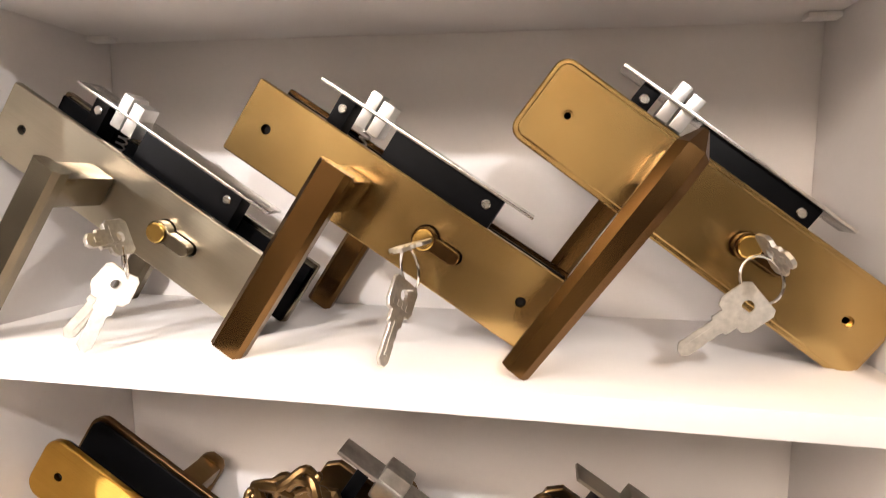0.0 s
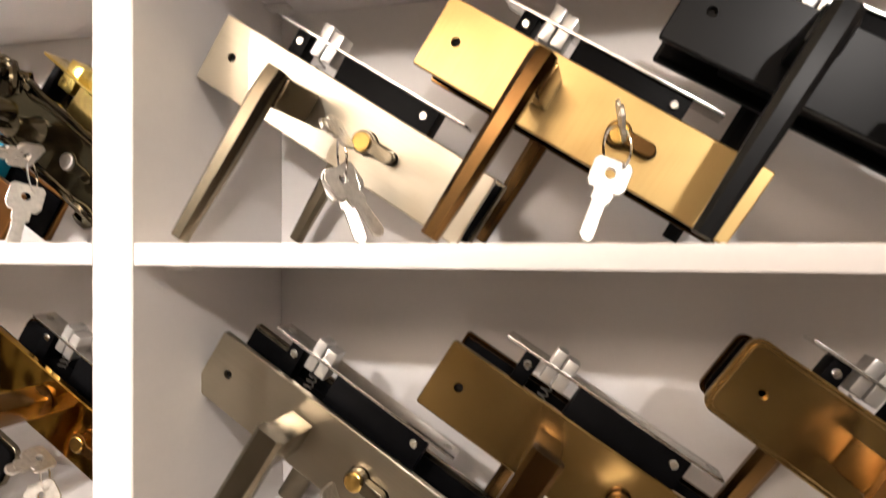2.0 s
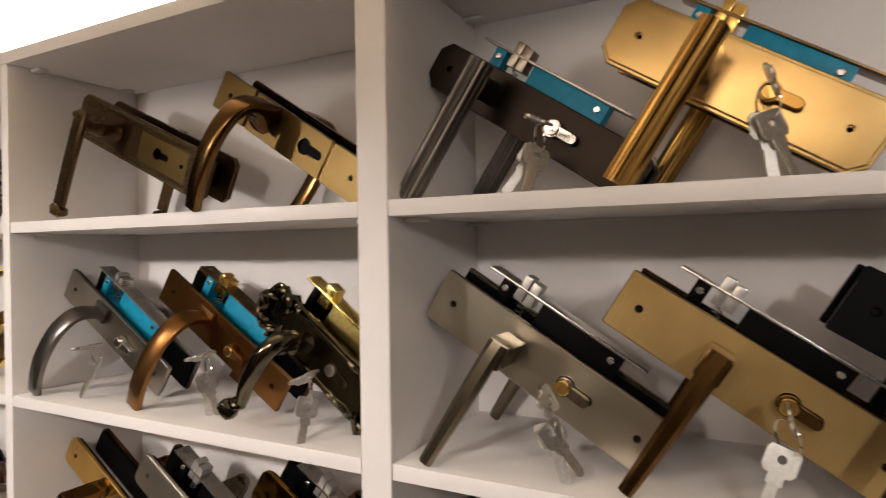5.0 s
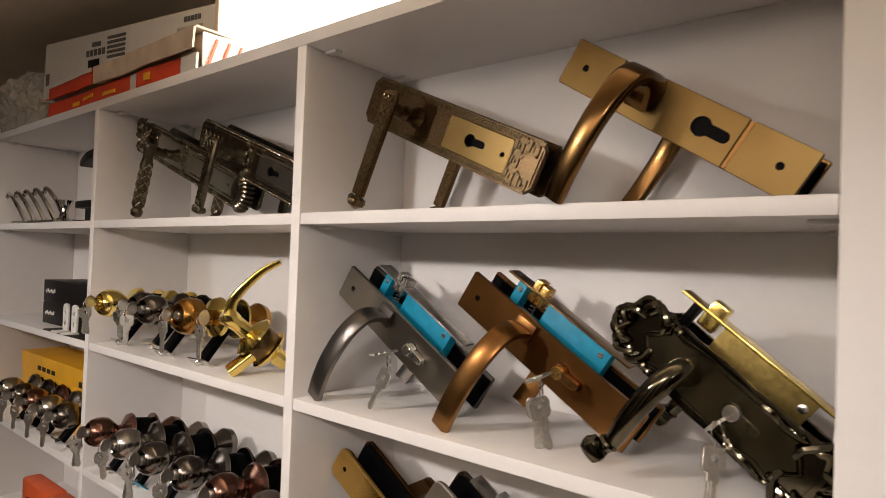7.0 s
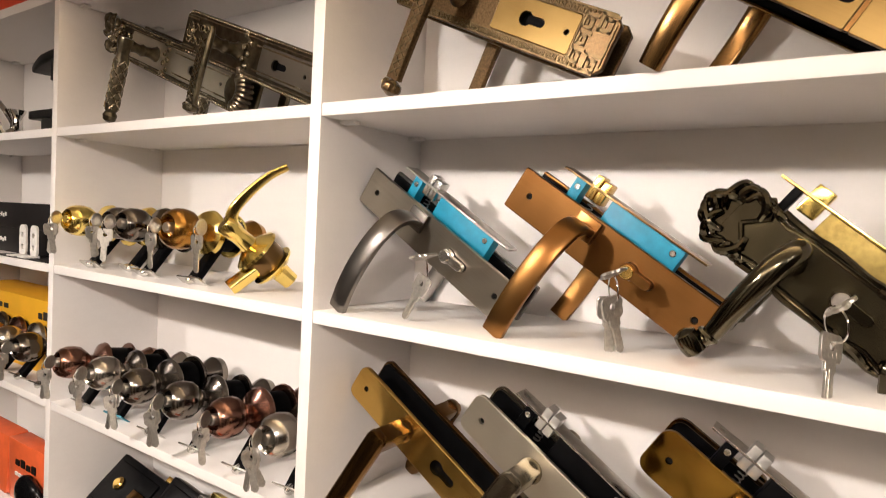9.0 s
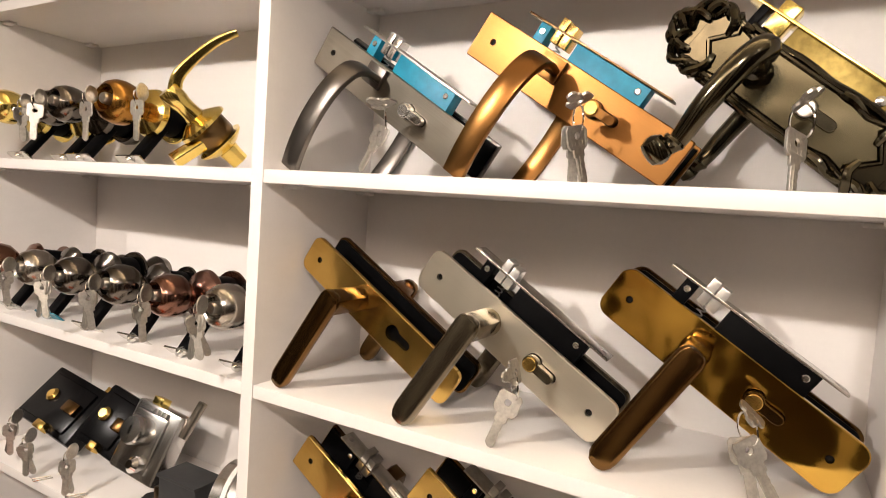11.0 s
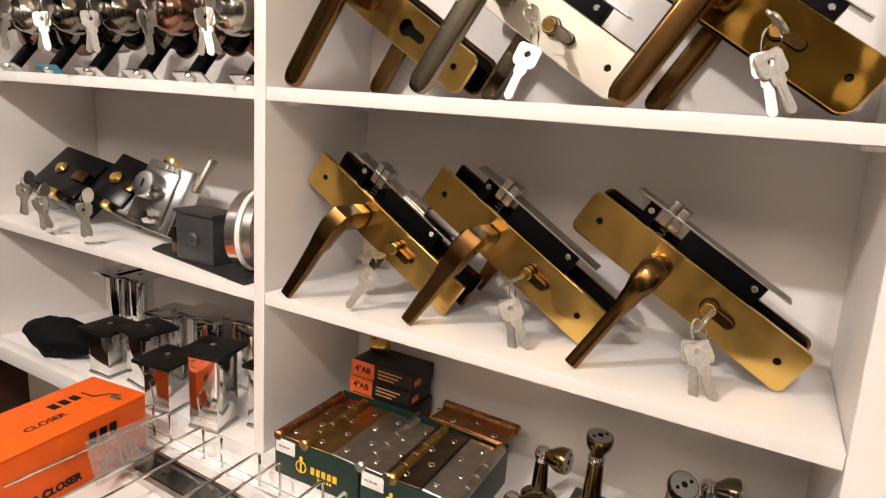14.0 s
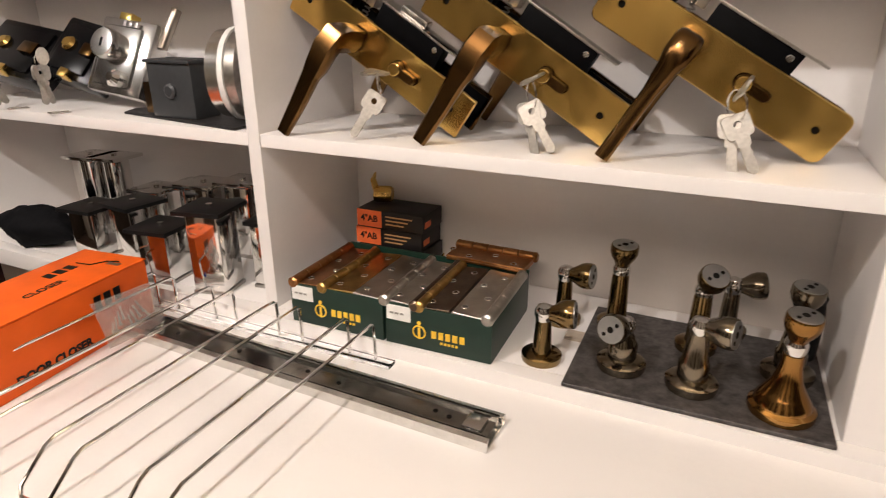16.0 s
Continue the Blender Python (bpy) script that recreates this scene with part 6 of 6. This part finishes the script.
def door_stop(x, y, z, mat, height, head, heading=0.0, shape="slim", label="", r=0.0095):
    """A turned floor post with a chrome joint and a magnet cup that points up or sideways."""
    root = thing("door_stop", (x, y, z), label, "door stop", "magnetic door stops", turn=heading)
    if shape == "slim":
        prof = [(0.020, 0), (0.0205, 0.002), (0.0205, 0.0065), (0.018, 0.0085), (r * 1.05, 0.0095), (r, 0.012), (r * 0.82, height * 0.72), (r * 0.78, height * 0.80)]
    elif shape == "bell":
        prof = [(0.0265, 0), (0.0275, 0.003), (0.0270, 0.007), (0.0235, 0.0095), (0.0225, 0.014), (0.0185, 0.020), (0.0120, 0.032), (0.0090, height * 0.60), (0.0085, height * 0.74)]
    else:
        prof = [(0.0225, 0), (0.0235, 0.003), (0.0235, 0.008), (0.0205, 0.0105), (0.0135, 0.012), (0.0140, 0.026), (0.0120, 0.030), (0.0085, height * 0.72), (0.0080, height * 0.8)]
    part("post", lathe(bmesh.new(), prof, (0, 0, 0.0003), (0, 0, 1), 30), mat, root)
    top = Vector((0, 0, height * 0.84))
    part("joint_ball", lathe(bmesh.new(), [(0.003, -0.010), (0.0075, -0.008), (0.0095, -0.002), (0.0095, 0.003), (0.007, 0.008), (0.003, 0.010)], top, (0, 0, 1), 20), CHROME, root)
    way = Vector({"up": (0.05, -0.12, 1.0), "side": (1.0, -0.35, 0.12), "front": (-0.12, -1.0, 0.25), "tilt": (0.25, -0.55, 0.8)}[head]).normalized()
    start = top + way * 0.006
    cup = part("magnet_cup", lathe(bmesh.new(), [(0.0075, 0), (0.0088, 0.004), (0.0130, 0.011), (0.0145, 0.016), (0.0145, 0.0225), (0.0138, 0.0245)], start, way, 28), mat, root)
    part("magnet_face", lathe(bmesh.new(), [(0.0130, 0), (0.0130, 0.0009)], start + way * 0.0243, way, 26), DISC_STEEL, cup)
    side = way.orthogonal().normalized()
    # The sockets' depth is painted with small near-black discs.
    for s in (-1, 0, 1):
        part("socket", lathe(bmesh.new(), [(0.0032 if s == 0 else 0.0020, 0), (0.0032 if s == 0 else 0.0020, 0.0003)], start + way * 0.0252 + side * (0.0078 * s), way, 10), HOLE_SHADE, cup)
    return root


Z = S5 + 0.0046
door_stop(0.321, 0.020, S5, STOP_BRASS, 0.062, "side", 24, "slim", "slim antique brass magnetic door stop on the shelf")
door_stop(0.320, 0.110, S5, STOP_BRASS, 0.070, "side", 12, "slim", "antique brass magnetic door stop with tilted cup")
door_stop(0.398, 0.031, Z, STOP_NICKEL, 0.054, "front", -12, "post", "antique nickel magnetic door stop facing forward")
door_stop(0.378, 0.116, Z, STOP_BRASS, 0.080, "up", 0, "slim", "dark antique brass magnetic door stop pointing up", 0.011)
door_stop(0.463, 0.023, Z, STOP_NICKEL, 0.075, "side", 0, "post", "antique nickel magnetic door stop with side cup")
door_stop(0.462, 0.100, Z, STOP_BRASS, 0.078, "tilt", 0, "slim", "antique brass magnetic door stop with tilted cup", 0.011)
door_stop(0.537, 0.016, Z, STOP_GOLD, 0.078, "up", 0, "bell", "satin bronze bell-shaped magnetic door stop")
door_stop(0.545, 0.080, Z, STOP_NICKEL, 0.078, "up", 10, "post", "satin nickel magnetic door stop pointing up")
door_stop(0.490, 0.150, Z, STOP_NICKEL, 0.066, "side", 30, "slim", "antique nickel magnetic door stop at the back")
blk = thing("black_stop", (0.561, 0.130, Z), "matt black cylindrical door stop", "door stop")
part("post", lathe(bmesh.new(), [(0.0125, 0), (0.013, 0.003), (0.013, 0.045), (0.011, 0.060)], (0, 0, 0.0002), (0, 0, 1), 20), BLACK_PLASTIC, blk)
part("rubber_cap", lathe(bmesh.new(), [(0.011, 0), (0.012, 0.006), (0.009, 0.012)], (0, 0, 0.060), (0, 0, 1), 20), BLACK_PLASTIC, blk)
sq = thing("felt_pad", (0.342, 0.078, S5), "small square beige pad lying on the shelf", "pad")
part("pad", box(-0.010, 0.010, -0.010, 0.010, 0.0003, 0.003, 0.0006), plain("beige_felt", (0.45, 0.38, 0.30), 0.8), sq)

# ---- dark goods at the foot of the right column ----
for bx, bw, bh, words in ((0.655, 0.030, 0.070, "black tubular door closer standing upright"), (0.730, 0.050, 0.060, "black door closer body on the shelf"), (0.850, 0.050, 0.050, "black boxed door closer on the shelf")):
    dk = thing("door_closer", (bx, 0.075, S5), words, "door closer")
    part("body", box(-bw, bw, -0.06, 0.07, 0.0003, bh, 0.006), BLACK_METAL, dk)
    part("brass_pinion", lathe(bmesh.new(), [(0.009, 0), (0.009, 0.008)], (-bw * 0.3, -0.02, bh - 0.0002), (0, 0, 1), 16), BRASS, dk)

# ---- left column ----
hooks = thing("hook_rail", (-1.06, 0.060, S1), "row of curved chrome coat hooks on a dark rail", "hook rail")
part("rail", box(-0.17, 0.185, -0.022, 0.030, 0.0003, 0.010, 0.002), GUNMETAL, hooks)
for k in range(5):
    hx = -0.165 + 0.066 * k
    pts = curve_points([(hx + 0.070, -0.012, 0.008), (hx + 0.062, -0.020, 0.030), (hx + 0.044, -0.028, 0.056), (hx + 0.016, -0.032, 0.076), (hx - 0.006, -0.032, 0.082), (hx - 0.010, -0.032, 0.073)], 4)
    n = len(pts)
    hk = part("hook", sweep(bmesh.new(), pts, circle(0.0042, 8), (0, 1, 0.1), [1.4 - 0.6 * q / n for q in range(n)]), CHROME, hooks)
    part("hook_tip", lathe(bmesh.new(), [(0.002, -0.006), (0.0062, 0), (0.002, 0.006)], pts[-1], (0, 0, 1), 12), CHROME, hk)
cupped = thing("robe_hook", (-0.872, 0.036, S1), "small round chrome robe hook standing on the shelf", "hook")
part("cup", lathe(bmesh.new(), [(0.018, 0), (0.020, 0.004), (0.009, 0.014), (0.008, 0.030), (0.017, 0.046), (0.018, 0.050), (0.010, 0.052)], (0, 0, 0.0003), (0, 0, 1), 20), CHROME, cupped)
part("prong", tube(bmesh.new(), curve_points([(0, 0, 0.03), (0.02, -0.012, 0.045), (0.034, -0.012, 0.032), (0.034, -0.012, 0.010)], 4), 0.005, 8), CHROME, cupped)
clampo = thing("glass_clamp", (-0.745, 0.080, S1), "black and chrome glass shelf clamp", "clamp")
part("upper_jaw", sweep(bmesh.new(), curve_points([(-0.130, 0, 0.136), (-0.07, 0, 0.148), (0.02, 0, 0.156), (0.09, 0, 0.156)], 4), rounded(0.055, 0.020, 0.006), (0, 1, 0), [0.6 + 0.4 * min(k / 4, 1) for k in range(13)]), BLACK_PLASTIC, clampo)
part("block", box(-0.030, 0.080, -0.026, 0.026, 0.104, 0.146, 0.003), BLACK_PLASTIC, clampo)
part("column", box(-0.020, 0.040, -0.020, 0.020, 0.051, 0.1035, 0.003), STEEL, clampo)
part("lower_jaw", box(-0.110, 0.090, -0.030, 0.030, 0.034, 0.0505, 0.004), BLACK_PLASTIC, clampo)
part("foot", box(-0.060, 0.080, -0.028, 0.028, 0.0003, 0.0335, 0.004), BLACK_PLASTIC, clampo)
for k in range(2):
    bb = thing("black_carton", (-0.885, 0.095, S2 + 0.0003 + 0.0505 * k), "flat black carton with small white script", "box", "stacked black cartons")
    part("carton", box(-0.130, 0.130, -0.045, 0.07, 0.0, 0.050, 0.0012), BLACK_CARD, bb)
    for j in range(6):
        part("print_bar", box(-0.115 + 0.010 * j, -0.108 + 0.010 * j, -0.0456, -0.0449, 0.020 + 0.002 * (j % 2), 0.027 + 0.003 * ((j * 3) % 2)), WHITE_PAPER, bb)
sheet2 = thing("rubber_sheet", (-0.760, 0.028, S2), "thin black rubber sheet at the shelf edge", "sheet")
part("sheet", box(-0.10, 0.115, -0.026, 0.022, 0.0003, 0.0028, 0.0006), RUBBER, sheet2)
for k, cx in enumerate((-0.775, -0.730)):
    cl = thing("glass_bracket", (cx, 0.016, S2 + 0.0030), "small pale metal mirror bracket with a slot", "bracket", "mirror brackets")
    part("upright", slab(bmesh.new(), outline_rect(-0.013, 0.013, 0.058, "round", 0.010), -0.002, 0.002, 0.0006, [disc_hole(0, 0.010, 0.005), disc_hole(0, -0.012, 0.005)]), CLIP, cl, frame_of=pose(0, 0, 0.030))
    part("foot", box(-0.014, 0.014, -0.022, 0.004, 0.0003, 0.004, 0.001), CLIP, cl)
YELLOW = plain("yellow_carton", (0.80, 0.42, 0.02), 0.5, 0.0, 0.06, 20)
yb = thing("yellow_carton", (-0.925, 0.105, S3), "yellow cardboard carton with dark handwriting", "box")
part("carton", box(-0.268, 0.268, -0.038, 0.060, 0.0003, 0.142, 0.002), YELLOW, yb)
part("lid", box(-0.270, 0.270, -0.040, 0.062, 0.106, 0.146, 0.002), YELLOW, yb)
for k in range(4):
    part("pen_mark", box(0.10 + 0.022 * k, 0.116 + 0.022 * k, -0.0412, -0.0398, 0.108, 0.120 + 0.004 * (k % 2)), RUBBER, yb)
    part("pen_mark", box(-0.15 + 0.03 * k, -0.13 + 0.03 * k, -0.0412, -0.0398, 0.112, 0.122), RUBBER, yb)
ORANGE_BAG = plain("orange_red_packet", (0.75, 0.13, 0.04), 0.35, 0.0, 0.1, 40, 0.1, coat=0.3)
for k, (rx, rz) in enumerate(((-0.735, 0.0), (-0.90, 0.0))):
    rb = thing("orange_packet", (rx, 0.035, S4), "orange plastic packet with dark script standing on the shelf", "packet")
    part("packet", crumple(box(-0.082, 0.082, -0.021, 0.016, 0.004, 0.122, 0.008), 0.004, 30, 3 + k), ORANGE_BAG, rb)
    for j in range(4):
        part("script_bar", box(-0.040 + 0.022 * j, -0.026 + 0.022 * j, -0.0245, -0.0225, 0.078, 0.088 + 0.004 * (j % 2)), INK, rb)
    for j in range(6):
        part("print_bar", box(-0.042 + 0.014 * j, -0.032 + 0.014 * j, -0.0245, -0.0225, 0.058, 0.064), WHITE_PAPER, rb)
dark_pk = thing("black_packet", (-0.690, 0.000, S4), "black plastic packet lying on the shelf", "packet")
part("packet", lump(0.050, 0.014, 0.040, 0.006, 30, 8, 3), BLACK_GLOSS, dark_pk)

# ---- on top of the shelving ----
CARTON_WHITE = plain("white_carton", (0.66, 0.64, 0.60), 0.6, 0.0, 0.05, 20)
CARTON_RED = plain("red_print_carton", (0.62, 0.06, 0.02), 0.45, 0.0, 0.1, 30)
TZ = TOP + 0.0172
PRINT_GREY = plain("grey_print", (0.10, 0.095, 0.09), 0.6)
wb = thing("long_carton", (-0.72, 0.082, TZ), "long white cardboard carton with printed marks lying on another carton", "box")
wb.matrix_world = pose(-0.72, 0.082, TZ + 0.0705, 0, 0, 10.3)
part("carton", crumple(box(-0.295, 0.295, 0.0, 0.085, 0.0, 0.122, 0.002), 0.003, 9, 2), CARTON_WHITE, wb)
part("end_flap", box(0.2965, 0.2985, 0.002, 0.083, 0.002, 0.120, 0.0006), CARTON_WHITE, wb)
part("label", box(0.170, 0.245, -0.0022, -0.0008, 0.055, 0.088), plain("grey_label", (0.36, 0.34, 0.31), 0.6), wb)
for k in range(5):
    part("print_row", box(-0.055, 0.006, -0.0024, -0.0008, 0.058 + 0.0105 * k, 0.064 + 0.0105 * k), PRINT_GREY, wb)
    part("print_row", box(-0.130 + 0.014 * k, -0.120 + 0.014 * k, -0.0024, -0.0008, 0.070, 0.084), PRINT_GREY, wb)
    part("print_row", box(0.190 + 0.010 * k, 0.197 + 0.010 * k, -0.0024, -0.0008, 0.098, 0.108), PRINT_GREY, wb)
part("print_block", box(-0.110, -0.080, -0.0024, -0.0008, 0.090, 0.100), PRINT_GREY, wb)
part("hand_mark", box(-0.122, -0.082, -0.0026, -0.0008, 0.040, 0.062, 0.0004), INK, wb)
part("corner_print", box(-0.285, -0.272, -0.0024, -0.0008, 0.012, 0.050), PRINT_GREY, wb)

KRAFT = plain("worn_beige_card", (0.50, 0.40, 0.31), 0.65, 0.0, 0.15, 25)
rc = thing("red_carton", (-0.60, 0.070, TZ), "worn red and white cardboard carton lying on top", "box")


def sagging(bm, seed):
    """Bends a carton's face a little, as worn card does."""
    bmesh.ops.subdivide_edges(bm, edges=bm.edges[:], cuts=5, use_grid_fill=True)
    return crumple(bm, 0.0035, 14, seed)


part("carton", sagging(box(-0.31, 0.31, -0.050, 0.075, 0.0045, 0.064), 4), KRAFT, rc)
part("red_panel", sagging(box(-0.312, 0.085, -0.0600, -0.0560, 0.004, 0.032), 4), CARTON_RED, rc)
part("red_panel", sagging(box(0.112, 0.262, -0.0600, -0.0560, 0.004, 0.032), 4), CARTON_RED, rc)
part("pale_panel", sagging(box(0.088, 0.109, -0.0600, -0.0560, 0.004, 0.032), 4), CARTON_WHITE, rc)
part("pale_panel", sagging(box(0.265, 0.312, -0.0600, -0.0560, 0.004, 0.032), 4), CARTON_WHITE, rc)
for x0, x1, z0, z1 in ((-0.17, -0.14, 0.008, 0.016), (-0.12, -0.07, 0.014, 0.021), (-0.02, 0.03, 0.010, 0.016), (0.15, 0.17, 0.012, 0.024)):
    part("yellow_flash", sagging(box(x0, x1, -0.0632, -0.0612, z0, z1), 4), YELLOW, rc)
lid = part("lid_top", sagging(box(-0.312, 0.318, -0.064, 0.072, 0.0680, 0.0715), 13), KRAFT, rc)
part("lid_lip", sagging(box(-0.312, -0.060, -0.0690, -0.0655, 0.038, 0.0690), 9), CARTON_RED, lid, "faded red printed lid edge")
part("lid_border", sagging(box(-0.312, -0.060, -0.0722, -0.0702, 0.0610, 0.0690), 9), CARTON_WHITE, lid)
part("lid_border", sagging(box(-0.312, -0.285, -0.0722, -0.0702, 0.0385, 0.0600), 9), CARTON_WHITE, lid)
part("lid_lip", sagging(box(-0.056, 0.318, -0.0690, -0.0655, 0.036, 0.0690), 11), KRAFT, lid)
part("end_panel", sagging(box(0.3155, 0.3185, -0.052, 0.070, 0.006, 0.066), 12), CARTON_WHITE, rc)
for k in range(5):
    part("end_stripe", sweep(bmesh.new(), [(0.3225, -0.044 + 0.022 * k, 0.014), (0.3225, -0.030 + 0.022 * k, 0.058)], rounded(0.005, 0.002, 0.0008), (0, 1, 0)), CARTON_RED, rc)

tb = thing("plastic_bag", (-1.20, 0.080, TZ), "crumpled clear plastic bag lying on top", "bag")
FILM = plain("crinkled_film", (0.80, 0.78, 0.72), 0.16, 0.0, 0.15, 60, coat=0.5)
FILM.node_tree.nodes["Principled BSDF"].inputs["Transmission Weight"].default_value = 0.45
FILM.node_tree.nodes["Principled BSDF"].inputs["IOR"].default_value = 1.2
bagm = lump(0.215, 0.072, 0.080, 0.020, 22, 3, 5)
crumple(bagm, 0.016, 48, 5)
for v in bagm.verts:
    v.co.z, v.co.y = max(v.co.z, 0.0004), min(v.co.y, 0.085)
part("film", bagm, FILM, tb, angle=12.0)
part("contents", crumple(lump(0.150, 0.042, 0.050, 0.012, 26, 6, 4), 0.012, 50, 3), YELLOW_BRASS, tb, "gold and white wrapped goods inside the bag", angle=14.0)
GLOW = glowing("backlit_panel", (1.0, 0.88, 0.68), 20.0)
lightbox = thing("light_box", (0.40, 0.120, TZ), "bright backlit panel standing on top of the shelves", "lamp")
part("diffuser", box(-0.76, 0.76, -0.010, 0.020, 0.003, 0.262), GLOW, lightbox)
part("frame", box(-0.765, 0.765, 0.0205, 0.035, 0.0003, 0.266, 0.002), CLIP, lightbox)
part("seam", box(-0.46, 0.72, -0.0125, -0.0098, 0.140, 0.1445), BRASS, lightbox)
part("end_cap", box(-0.778, -0.7655, -0.030, 0.035, 0.0003, 0.266, 0.001), KRAFT, lightbox)
